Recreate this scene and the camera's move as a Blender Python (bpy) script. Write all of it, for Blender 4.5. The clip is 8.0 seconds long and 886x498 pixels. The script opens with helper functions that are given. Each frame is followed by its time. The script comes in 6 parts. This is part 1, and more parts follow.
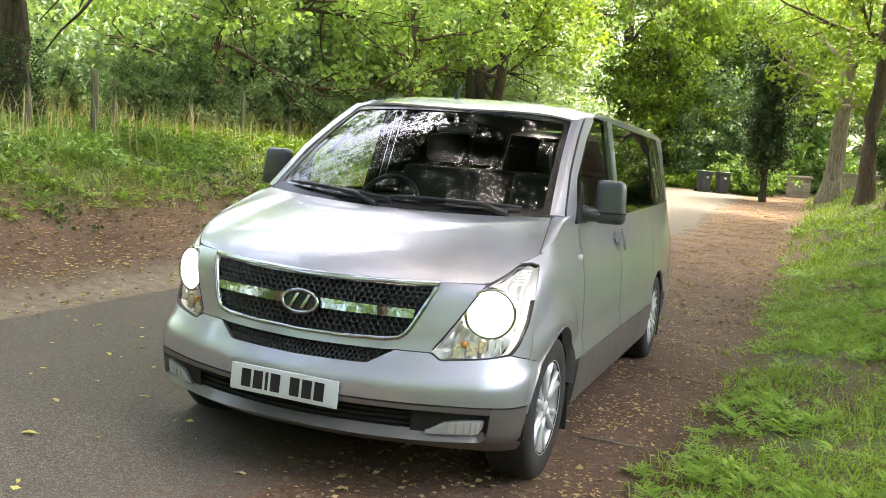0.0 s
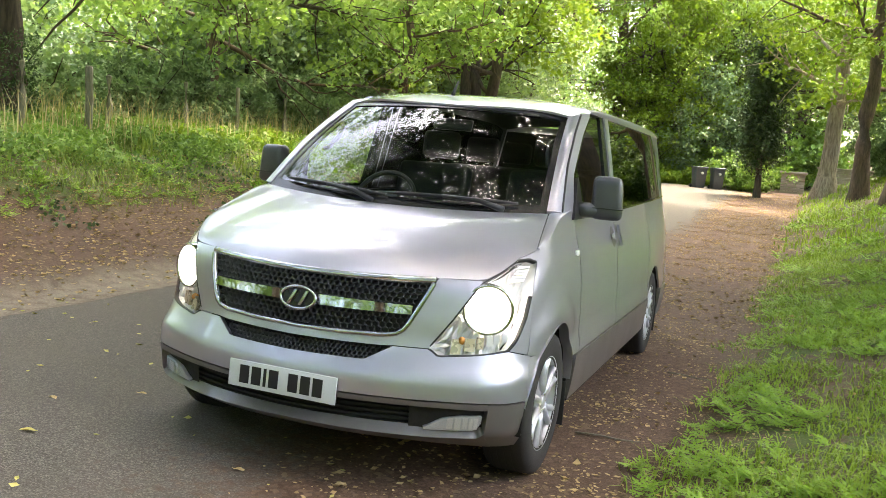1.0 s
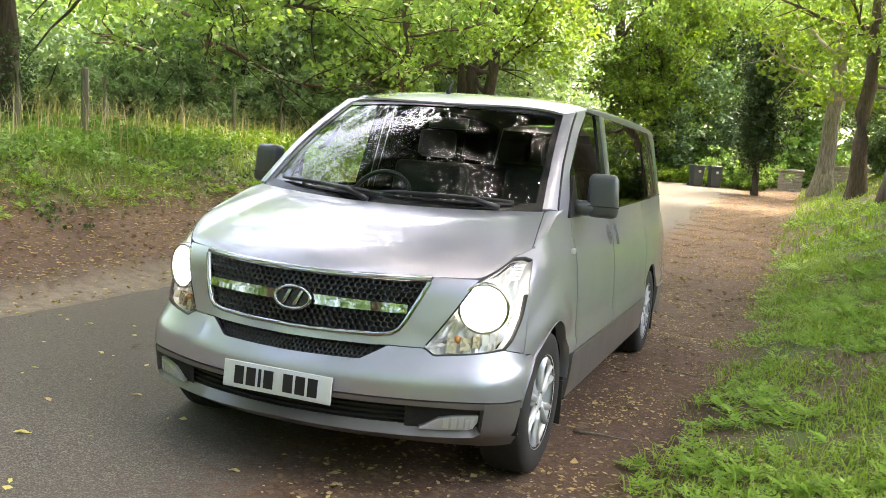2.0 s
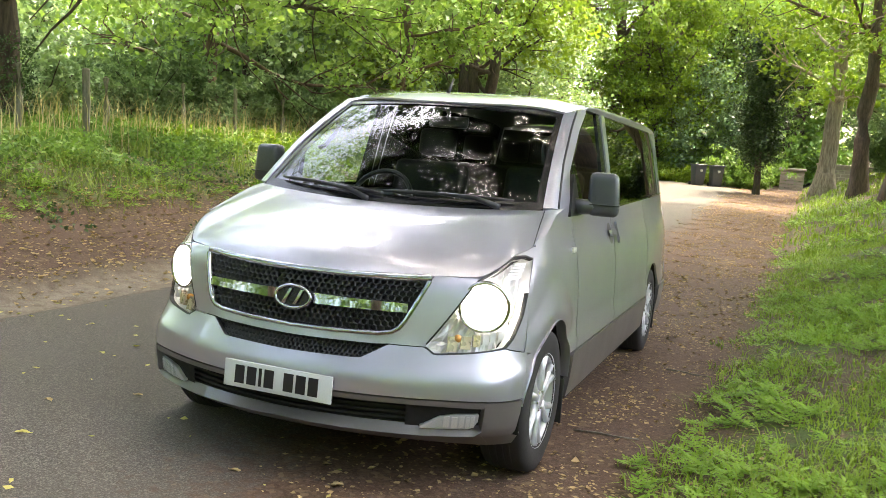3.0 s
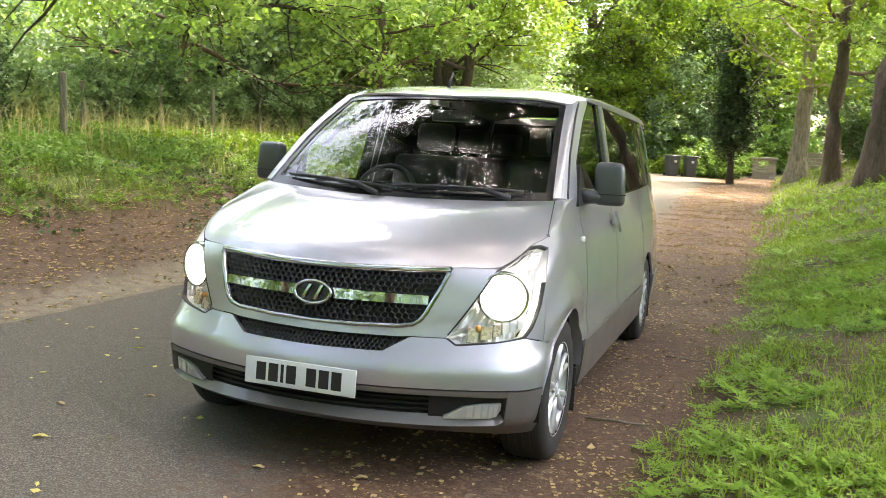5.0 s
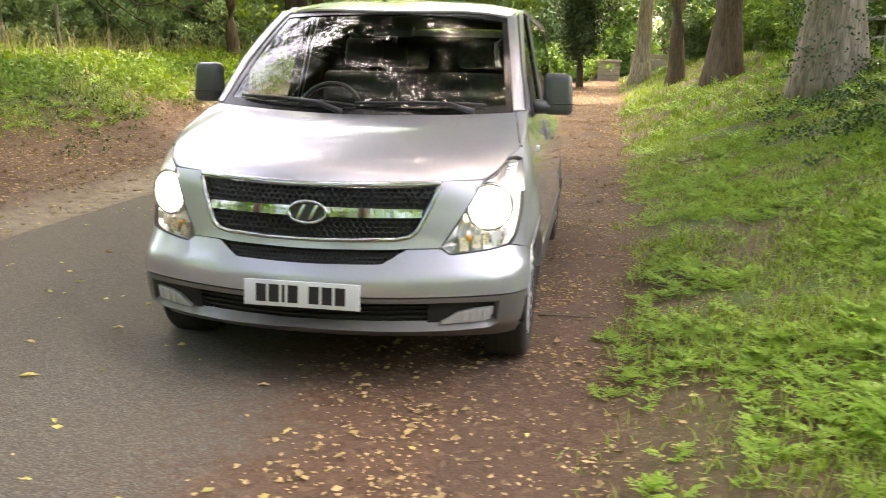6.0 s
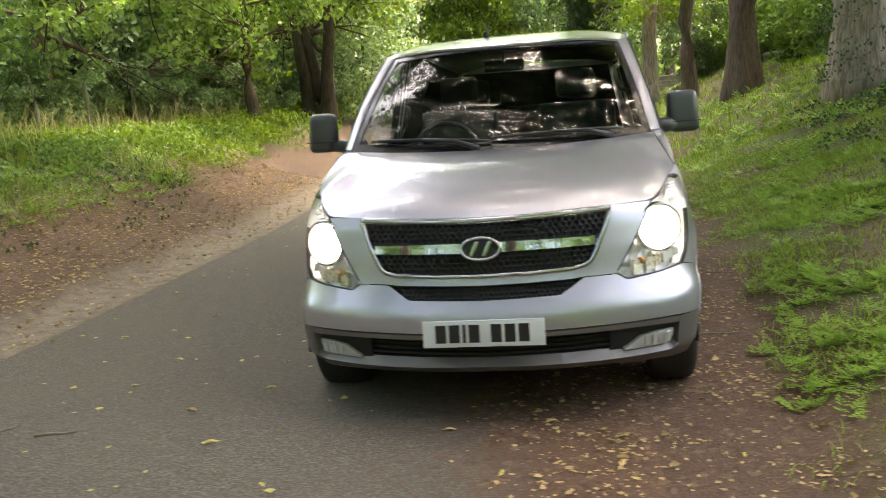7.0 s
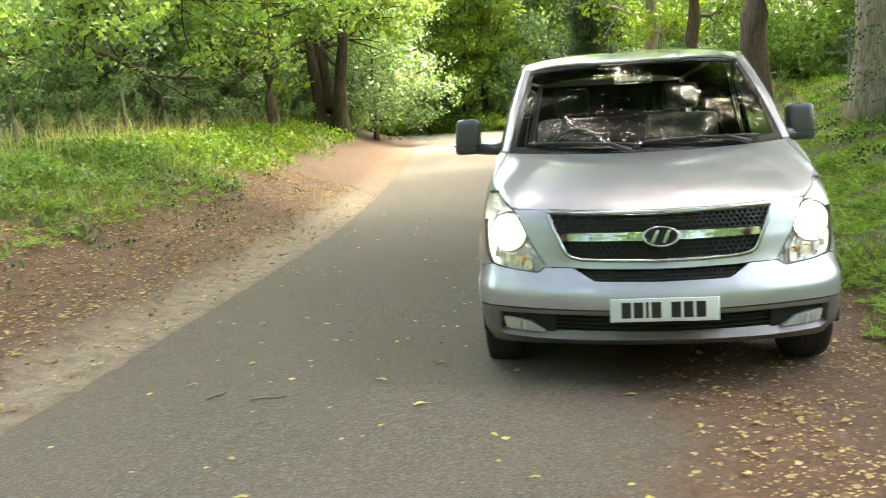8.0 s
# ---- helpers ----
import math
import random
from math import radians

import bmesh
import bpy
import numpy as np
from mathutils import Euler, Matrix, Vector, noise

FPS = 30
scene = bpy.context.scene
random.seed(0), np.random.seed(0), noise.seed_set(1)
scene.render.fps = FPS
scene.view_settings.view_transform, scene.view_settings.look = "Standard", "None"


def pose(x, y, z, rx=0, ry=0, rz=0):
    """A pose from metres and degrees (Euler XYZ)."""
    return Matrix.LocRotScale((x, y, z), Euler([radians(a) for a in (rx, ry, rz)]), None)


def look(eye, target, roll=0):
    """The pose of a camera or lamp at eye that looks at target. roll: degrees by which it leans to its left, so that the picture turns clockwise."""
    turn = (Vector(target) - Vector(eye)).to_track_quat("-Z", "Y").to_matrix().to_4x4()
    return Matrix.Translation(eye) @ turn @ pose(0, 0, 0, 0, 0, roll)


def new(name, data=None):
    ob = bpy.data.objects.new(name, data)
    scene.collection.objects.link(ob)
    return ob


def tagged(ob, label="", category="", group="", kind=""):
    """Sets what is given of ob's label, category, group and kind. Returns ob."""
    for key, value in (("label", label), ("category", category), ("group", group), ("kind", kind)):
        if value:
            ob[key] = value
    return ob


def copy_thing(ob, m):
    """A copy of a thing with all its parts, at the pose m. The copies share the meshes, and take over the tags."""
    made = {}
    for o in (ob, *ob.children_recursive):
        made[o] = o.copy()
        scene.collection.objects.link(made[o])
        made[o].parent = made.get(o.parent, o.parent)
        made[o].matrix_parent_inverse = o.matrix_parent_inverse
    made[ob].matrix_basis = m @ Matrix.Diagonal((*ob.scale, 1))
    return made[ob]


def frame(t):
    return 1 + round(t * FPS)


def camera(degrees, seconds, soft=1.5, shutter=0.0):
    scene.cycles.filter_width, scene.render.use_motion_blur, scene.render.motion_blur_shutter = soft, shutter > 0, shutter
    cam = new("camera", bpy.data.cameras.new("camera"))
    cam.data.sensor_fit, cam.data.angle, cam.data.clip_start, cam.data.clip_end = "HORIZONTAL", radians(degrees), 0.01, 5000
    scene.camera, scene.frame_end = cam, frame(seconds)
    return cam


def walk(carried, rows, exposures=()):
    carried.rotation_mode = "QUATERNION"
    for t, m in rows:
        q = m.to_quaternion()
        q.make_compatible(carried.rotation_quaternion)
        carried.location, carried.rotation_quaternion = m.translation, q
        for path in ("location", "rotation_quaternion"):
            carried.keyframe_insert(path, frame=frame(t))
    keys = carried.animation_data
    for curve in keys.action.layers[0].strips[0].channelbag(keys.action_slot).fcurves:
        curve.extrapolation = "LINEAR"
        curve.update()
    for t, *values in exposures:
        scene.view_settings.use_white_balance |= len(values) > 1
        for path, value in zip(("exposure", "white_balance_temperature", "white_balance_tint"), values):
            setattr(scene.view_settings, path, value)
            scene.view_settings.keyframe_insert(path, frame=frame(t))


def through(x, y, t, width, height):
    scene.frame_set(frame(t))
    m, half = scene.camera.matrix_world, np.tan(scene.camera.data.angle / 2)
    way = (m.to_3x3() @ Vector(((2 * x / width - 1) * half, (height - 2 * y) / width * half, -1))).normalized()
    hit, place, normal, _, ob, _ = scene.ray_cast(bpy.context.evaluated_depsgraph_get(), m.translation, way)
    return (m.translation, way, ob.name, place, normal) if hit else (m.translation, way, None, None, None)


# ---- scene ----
cam = camera(53.1, 8.0, soft=0.9, shutter=0.4)
PATH = [
    (0, (1.895, -3.187, 1.453), (1.172, -1.333, 1.253), 5.1),
    (0.5, (1.901, -3.2, 1.45), (1.183, -1.344, 1.244), 5.0),
    (1, (1.888, -3.198, 1.452), (1.176, -1.34, 1.245), 5.0),
    (1.5, (1.89, -3.185, 1.449), (1.183, -1.326, 1.242), 4.8),
    (3, (1.9, -3.172, 1.441), (1.188, -1.314, 1.234), 4.5),
    (3.5, (1.884, -3.177, 1.438), (1.174, -1.32, 1.226), 4.5),
    (4, (1.868, -3.181, 1.432), (1.155, -1.324, 1.222), 4.2),
    (4.2, (1.867, -3.196, 1.437), (1.156, -1.339, 1.227), 4.0),
    (5.3, (1.609, -3.336, 1.404), (1.037, -1.432, 1.19), 2.0),
    (5.5, (1.495, -3.416, 1.421), (1.068, -1.49, 1.093), 1.9),
    (5.8, (1.315, -3.564, 1.41), (1.024, -1.623, 1.022), 1.6),
    (5.9, (1.257, -3.584, 1.403), (0.952, -1.645, 1.019), 1.7),
    (6, (1.192, -3.582, 1.417), (0.877, -1.647, 1.024), 1.4),
    (6.5, (0.84, -3.559, 1.376), (0.503, -1.621, 1.014), -1.9),
    (6.7, (0.693, -3.595, 1.353), (0.363, -1.648, 1.039), -4.2),
    (7, (0.48, -3.641, 1.382), (0.143, -1.693, 1.083), -4.2),
    (7.2, (0.297, -3.773, 1.367), (-0.015, -1.816, 1.095), -4.7),
    (7.5, (0.05, -3.949, 1.374), (-0.234, -1.989, 1.094), -3.8),
    (7.6, (-0.045, -4.048, 1.377), (-0.333, -2.087, 1.103), -3.9),
    (8, (-0.419, -4.348, 1.392), (-0.713, -2.388, 1.122), -3.3),
]
walk(cam, [(t, look(e, g, r)) for t, e, g, r in PATH], exposures=[(0, 3.6, 6900, 10), (4.2, 3.6, 6900, 10), (5.5, 3.72, 7050, 13), (6.2, 3.75, 7450, 18), (6.8, 3.33, 7350, 15), (7.2, 3.3, 7100, 8), (7.5, 3.52, 7000, 5), (8, 3.8, 7000, 3)])

# ---- world and sun ----
world = bpy.data.worlds.new("sky")
scene.world = world
world.use_nodes = True
_n = world.node_tree.nodes
_sky = _n.new("ShaderNodeTexSky")
_sky.sky_type, _sky.sun_disc = "NISHITA", False
_sky.sun_elevation, _sky.sun_rotation = radians(66), radians(27)
_sky.air_density, _sky.dust_density, _sky.ozone_density = 1.0, 8.0, 1.0
world.node_tree.links.new(_sky.outputs[0], _n["Background"].inputs[0])
_n["Background"].inputs[1].default_value = 0.15
sun = new("sun", bpy.data.lights.new("sun", "SUN"))
sun.data.energy, sun.data.angle, sun.data.color = 0.9, radians(14), (1.0, 0.94, 0.82)
sun.matrix_world = look((6, 12, 30), (0, 0, 0))

# ---- materials ----
def nodes_of(name):
    m = bpy.data.materials.new(name)
    m.use_nodes = True
    t = m.node_tree
    return m, t, t.nodes["Principled BSDF"]


def link(t, a, b):
    t.links.new(a, b)


def noise_node(t, scale, detail=4.0, rough=0.55, coords="Object", stretch=None):
    c = t.nodes.new("ShaderNodeTexCoord")
    n = t.nodes.new("ShaderNodeTexNoise")
    n.inputs["Scale"].default_value, n.inputs["Detail"].default_value, n.inputs["Roughness"].default_value = scale, detail, rough
    src = c.outputs[coords]
    if stretch:
        mp = t.nodes.new("ShaderNodeMapping")
        mp.inputs["Scale"].default_value = stretch
        link(t, src, mp.inputs[0])
        src = mp.outputs[0]
    link(t, src, n.inputs["Vector"])
    return n


def ramp(t, src, stops):
    r = t.nodes.new("ShaderNodeValToRGB")
    e = r.color_ramp.elements
    while len(e) < len(stops):
        e.new(0.5)
    for k, (p, c) in zip(e, stops):
        k.position, k.color = p, (*c, 1) if len(c) == 3 else c
    link(t, src, r.inputs[0])
    return r


def grey(v):
    return (v, v, v)


def mixed(t, fac, a, b, mode="MIX"):
    m = t.nodes.new("ShaderNodeMix")
    m.data_type, m.blend_type = "RGBA", mode
    for sock, val in ((m.inputs[0], fac), (m.inputs[6], a), (m.inputs[7], b)):
        if isinstance(val, (int, float)):
            sock.default_value = val
        elif isinstance(val, tuple):
            sock.default_value = (*val, 1)
        else:
            link(t, val, sock)
    return m.outputs[2]


def bump(t, p, src, strength, distance):
    b = t.nodes.new("ShaderNodeBump")
    b.inputs["Strength"].default_value, b.inputs["Distance"].default_value = strength, distance
    link(t, src, b.inputs["Height"])
    link(t, b.outputs[0], p.inputs["Normal"])
    return b


def simple(name, a, b, rough=0.5, metal=0.0, scale=6.0, fine=120.0, relief=0.0, coat=0.0, spread=0.08):
    """A surface that wanders between two colours at a coarse scale, with fine grain in gloss and relief."""
    m, t, p = nodes_of(name)
    big, small = noise_node(t, scale), noise_node(t, fine, 3)
    link(t, mixed(t, big.outputs[0], a, b), p.inputs["Base Color"])
    r = ramp(t, small.outputs[0], [(0.25, grey(max(0.02, rough - spread))), (0.75, grey(min(1, rough + spread)))])
    link(t, r.outputs[0], p.inputs["Roughness"])
    p.inputs["Metallic"].default_value = metal
    p.inputs["Coat Weight"].default_value = coat
    p.inputs["Coat Roughness"].default_value = 0.03
    if relief:
        bump(t, p, small.outputs[0], 0.6, relief)
    return m


def glass(name, colour, rough=0.0):
    m, t, p = nodes_of(name)
    p.inputs["Base Color"].default_value = (*colour, 1)
    p.inputs["Roughness"].default_value = rough
    p.inputs["Transmission Weight"].default_value = 1.0
    p.inputs["IOR"].default_value = 1.5
    return m


def thin_pane(name, tint, gloss=1.5):
    """A pane: clear straight through with a tint, and a mirror by Fresnel."""
    m, t, p = nodes_of(name)
    t.nodes.remove(p)
    tr, gl, mx, lw, pw, fr = (t.nodes.new(k) for k in ("ShaderNodeBsdfTransparent", "ShaderNodeBsdfGlossy", "ShaderNodeMixShader", "ShaderNodeLayerWeight", "ShaderNodeMath", "ShaderNodeMath"))
    tr.inputs[0].default_value = (*tint, 1)
    gl.inputs["Roughness"].default_value = 0.01
    r0 = ((gloss - 1) / (gloss + 1))**2
    lw.inputs[0].default_value = 0.5
    pw.operation, pw.inputs[1].default_value = "POWER", 4.5
    fr.operation, fr.inputs[1].default_value, fr.inputs[2].default_value = "MULTIPLY_ADD", 1 - r0, r0
    link(t, lw.outputs["Facing"], pw.inputs[0])
    link(t, pw.outputs[0], fr.inputs[0])
    link(t, fr.outputs[0], mx.inputs[0])
    link(t, tr.outputs[0], mx.inputs[1])
    link(t, gl.outputs[0], mx.inputs[2])
    link(t, mx.outputs[0], t.nodes["Material Output"].inputs[0])
    return m


def paint(name, colour, dark, metal, rough, coat=1.0):
    """Metallic car paint with flakes and a clear coat, a little road dust low down in the grain."""
    m, t, p = nodes_of(name)
    c, flake = noise_node(t, 3.0), noise_node(t, 900.0, 2)
    link(t, mixed(t, ramp(t, flake.outputs[0], [(0.35, grey(0)), (0.65, grey(1))]).outputs[0], colour, dark), p.inputs["Base Color"])
    r = ramp(t, c.outputs[0], [(0.3, grey(rough - 0.04)), (0.7, grey(rough + 0.05))])
    link(t, r.outputs[0], p.inputs["Roughness"])
    p.inputs["Metallic"].default_value = metal
    p.inputs["Coat Weight"].default_value = coat
    p.inputs["Coat Roughness"].default_value = 0.03
    p.inputs["Coat IOR"].default_value = 1.65
    bump(t, p, flake.outputs[0], 0.05, 0.0004)
    return m


def leaf(name, a, b, through=0.4, rough=0.45):
    m, t, p = nodes_of(name)
    g = t.nodes.new("ShaderNodeNewGeometry")
    o = t.nodes.new("ShaderNodeObjectInfo")
    big = noise_node(t, 0.5, 2)
    f = t.nodes.new("ShaderNodeMath")
    f.operation = "MULTIPLY_ADD"
    link(t, g.outputs["Random Per Island"], f.inputs[0])
    f.inputs[1].default_value = 0.55
    link(t, big.outputs[0], f.inputs[2])
    f2 = t.nodes.new("ShaderNodeMath")
    f2.operation, f2.inputs[1].default_value = "MULTIPLY_ADD", 0.25
    link(t, o.outputs["Random"], f2.inputs[0])
    link(t, f.outputs[0], f2.inputs[2])
    r = ramp(t, f2.outputs[0], [(0.3, a), (1.15 / 1.2, b)])
    link(t, r.outputs[0], p.inputs["Base Color"])
    p.inputs["Roughness"].default_value = rough
    p.inputs["Specular IOR Level"].default_value = 0.35
    tl, mx = t.nodes.new("ShaderNodeBsdfTranslucent"), t.nodes.new("ShaderNodeMixShader")
    link(t, mixed(t, 1.0, r.outputs[0], (1.0, 1.0, 0.45), "MULTIPLY"), tl.inputs[0])
    mx.inputs[0].default_value = through
    link(t, p.outputs[0], mx.inputs[1])
    link(t, tl.outputs[0], mx.inputs[2])
    link(t, mx.outputs[0], t.nodes["Material Output"].inputs[0])
    return m


def bark(name, a, b, scale=4.0, depth=0.02):
    m, t, p = nodes_of(name)
    n, big = noise_node(t, scale, 6, 0.65, stretch=(4, 4, 0.6)), noise_node(t, 0.8, 4)
    col = mixed(t, ramp(t, n.outputs[0], [(0.35, grey(0)), (0.65, grey(1))]).outputs[0], a, b)
    moss = ramp(t, big.outputs[0], [(0.5, grey(0)), (0.75, grey(0.55))])
    link(t, mixed(t, moss.outputs[0], col, (0.06, 0.075, 0.025)), p.inputs["Base Color"])
    p.inputs["Roughness"].default_value = 0.9
    bump(t, p, n.outputs[0], 0.9, depth)
    return m


def glow(name, colour, strength):
    m, t, p = nodes_of(name)
    p.inputs["Base Color"].default_value = (0.9, 0.9, 0.9, 1)
    p.inputs["Emission Color"].default_value = (*colour, 1)
    p.inputs["Emission Strength"].default_value = strength
    return m


SILVER = paint("silver_paint", (0.525, 0.52, 0.58), (0.42, 0.415, 0.463), 0.7, 0.36)
LOWER = paint("grey_brown_paint", (0.20, 0.182, 0.174), (0.15, 0.136, 0.13), 0.5, 0.45, 0.35)
CHROME = simple("chrome", (0.56, 0.57, 0.58), (0.50, 0.51, 0.52), 0.06, 1.0, 9, 200, spread=0.03)
BLACK = simple("black_plastic", (0.008, 0.008, 0.009), (0.018, 0.018, 0.019), 0.45, 0, 8, 400, 0.0004)
MESH_BLACK = simple("grille_plastic", (0.022, 0.022, 0.024), (0.034, 0.034, 0.036), 0.3, 0, 8, 300)
GLOSS_BLACK = simple("black_gloss_trim", (0.010, 0.010, 0.011), (0.018, 0.018, 0.019), 0.18, 0, 8, 300)
MIRROR_GREY = simple("dark_grey_housing", (0.05, 0.053, 0.06), (0.07, 0.073, 0.08), 0.3, 0, 6, 500, 0.0003, 0.6)
RUBBER = simple("tyre_rubber", (0.012, 0.012, 0.012), (0.035, 0.032, 0.028), 0.8, 0, 5, 150, 0.001)
ALLOY = simple("alloy", (0.70, 0.71, 0.73), (0.58, 0.58, 0.59), 0.34, 0.45, 8, 180)
UNDER = simple("underbody", (0.010, 0.009, 0.008), (0.02, 0.018, 0.016), 0.9, 0, 4, 60, 0.002)
SEAT = simple("seat_cloth", (0.018, 0.019, 0.021), (0.028, 0.029, 0.031), 0.9, 0, 6, 300, 0.001)
DASH = simple("dash_plastic", (0.04, 0.042, 0.043), (0.055, 0.057, 0.058), 0.6, 0, 5, 400, 0.0006)
LINING = simple("cabin_lining", (0.035, 0.036, 0.036), (0.05, 0.051, 0.05), 0.85, 0, 5, 200, 0.0006)
WHITE_PLATE = simple("plate_white", (0.78, 0.79, 0.80), (0.70, 0.71, 0.72), 0.3, 0, 12, 300)
INK = simple("plate_black", (0.012, 0.012, 0.014), (0.02, 0.02, 0.022), 0.4)
PANE = thin_pane("windscreen_pane", (0.66, 0.74, 0.69), 1.8)
SIDE_PANE = thin_pane("side_pane", (0.72, 0.80, 0.76), 1.8)
DARK_PANE = thin_pane("privacy_pane", (0.06, 0.07, 0.07), 2.1)
LENS = thin_pane("lamp_lens", (0.93, 0.94, 0.95), 1.45)
BEAM = glow("lit_bulb", (1.0, 0.92, 0.80), 3.0)
AMBER = simple("amber_bulb", (0.75, 0.36, 0.10), (0.65, 0.28, 0.06), 0.2)
REFLECTOR = simple("lamp_reflector", (0.84, 0.83, 0.82), (0.76, 0.75, 0.74), 0.32, 0.5, 6, 40, spread=0.05)
GOLD = simple("amber_tinted_reflector", (0.76, 0.66, 0.50), (0.68, 0.57, 0.42), 0.28, 0.5, 8, 40, spread=0.05)
# weak emission that stands in for the soft glow round the lit bowl
HALO = glow("lamp_edge_glow", (1.0, 0.9, 0.74), 0.12)
BARK = bark("bark_brown", (0.06, 0.042, 0.03), (0.15, 0.105, 0.072))
BARK_PALE = bark("bark_pale", (0.16, 0.125, 0.09), (0.40, 0.33, 0.25))
BARK_DARK = bark("bark_dark", (0.035, 0.027, 0.02), (0.09, 0.068, 0.05))
POST_WOOD = bark("weathered_wood", (0.14, 0.13, 0.10), (0.26, 0.24, 0.18), 9, 0.006)
LEAF_BRIGHT = leaf("leaf_bright", (0.055, 0.115, 0.013), (0.195, 0.29, 0.036), 0.5)
LEAF_MID = leaf("leaf_mid", (0.055, 0.125, 0.024), (0.21, 0.335, 0.082), 0.42)
# paler maple green: light and sky sheen on the boughs put into the colour
LEAF_PALE = leaf("leaf_maple_lit", (0.085, 0.165, 0.042), (0.27, 0.40, 0.135), 0.5, 0.38)
LEAF_BLUE = leaf("leaf_bluish", (0.075, 0.135, 0.07), (0.22, 0.32, 0.18), 0.4)
# cypress green; on the unseen overhead trees it stands in for shaded leaves
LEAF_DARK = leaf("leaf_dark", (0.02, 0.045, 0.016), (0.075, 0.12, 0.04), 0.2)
GRASS_DULL = leaf("grass_dull", (0.065, 0.125, 0.02), (0.23, 0.31, 0.065), 0.35)
GRASS = leaf("grass_blade", (0.09, 0.18, 0.02), (0.28, 0.41, 0.055), 0.4)
STRAW = leaf("dry_grass", (0.25, 0.22, 0.11), (0.48, 0.42, 0.25), 0.3, 0.7)
HERB = leaf("herb_leaf", (0.09, 0.21, 0.02), (0.27, 0.44, 0.06), 0.4)
IVY = leaf("ivy_leaf", (0.02, 0.05, 0.015), (0.07, 0.13, 0.04), 0.15, 0.35)
LITTER = leaf("fallen_leaf", (0.07, 0.038, 0.020), (0.56, 0.41, 0.20), 0.1, 0.75)
LITTER_FRESH = leaf("fallen_leaf_fresh", (0.30, 0.33, 0.08), (0.62, 0.55, 0.18), 0.2, 0.7)
WIRE = simple("rusty_wire", (0.06, 0.045, 0.035), (0.10, 0.08, 0.065), 0.8)
STONE = simple("pillar_stone", (0.30, 0.25, 0.20), (0.42, 0.37, 0.31), 0.9, 0, 3, 40, 0.006)
BIN_GREY = simple("bin_plastic", (0.045, 0.05, 0.055), (0.07, 0.075, 0.08), 0.45, 0, 4, 200, 0.0005)
BIN_MARK = simple("bin_sticker", (0.6, 0.6, 0.58), (0.5, 0.5, 0.48), 0.5)


def soil_colour(t, fine, big):
    """Dark red-brown leaf mould with half-rotted leaves trodden in."""
    soil = ramp(t, fine.outputs[0], [(0.25, (0.040, 0.023, 0.015)), (0.5, (0.112, 0.066, 0.043)), (0.78, (0.235, 0.155, 0.102))])
    soil1 = mixed(t, ramp(t, big.outputs[0], [(0.4, grey(0)), (0.7, grey(0.5))]).outputs[0], soil.outputs[0], (0.13, 0.076, 0.049))
    warp = noise_node(t, 11, 3)
    co = mixed(t, 0.10, t.nodes["Texture Coordinate"].outputs["Object"], warp.outputs["Color"], "ADD")
    v = t.nodes.new("ShaderNodeTexVoronoi")
    v.inputs["Scale"].default_value = 31
    link(t, co, v.inputs["Vector"])
    sep = t.nodes.new("ShaderNodeSeparateColor")
    link(t, v.outputs["Color"], sep.inputs[0])
    tone = ramp(t, sep.outputs[1], [(0.0, (0.03, 0.016, 0.010)), (0.5, (0.12, 0.068, 0.038)), (1.0, (0.30, 0.205, 0.115))])
    there = ramp(t, sep.outputs[0], [(0.62, grey(0)), (0.68, grey(0.45))])
    return mixed(t, there.outputs[0], soil1, tone.outputs[0])


def asphalt_material():
    m, t, p = nodes_of("asphalt")
    fine, mid, big = noise_node(t, 260, 3), noise_node(t, 18, 5), noise_node(t, 0.7, 4)
    v = t.nodes.new("ShaderNodeTexVoronoi")
    v.inputs["Scale"].default_value = 170
    link(t, t.nodes["Texture Coordinate"].outputs["Object"], v.inputs["Vector"])
    base = ramp(t, v.outputs["Color"], [(0.1, (0.054, 0.047, 0.038)), (0.6, (0.115, 0.101, 0.081)), (0.95, (0.26, 0.232, 0.192))])
    col = mixed(t, ramp(t, big.outputs[0], [(0.35, grey(0)), (0.7, grey(0.55))]).outputs[0], base.outputs[0], (0.128, 0.108, 0.083))
    a = t.nodes.new("ShaderNodeAttribute")
    a.attribute_name = "soil"
    add = t.nodes.new("ShaderNodeMath")
    add.operation = "ADD"
    link(t, a.outputs["Fac"], add.inputs[0])
    sc = t.nodes.new("ShaderNodeMath")
    sc.operation, sc.inputs[1].default_value, sc.inputs[2].default_value = "MULTIPLY_ADD", 1.5, -0.75
    link(t, mid.outputs[0], sc.inputs[0])
    link(t, sc.outputs[0], add.inputs[1])
    grit = noise_node(t, 60, 6, 0.7)
    dirt = soil_colour(t, grit, noise_node(t, 0.8, 4))
    f = ramp(t, add.outputs[0], [(0.25, grey(0)), (0.85, grey(1))])
    link(t, mixed(t, f.outputs[0], col, dirt), p.inputs["Base Color"])
    p.inputs["Roughness"].default_value = 0.78
    p.inputs["Specular IOR Level"].default_value = 0.22
    bump(t, p, v.outputs["Distance"], 0.5, 0.004)
    return m


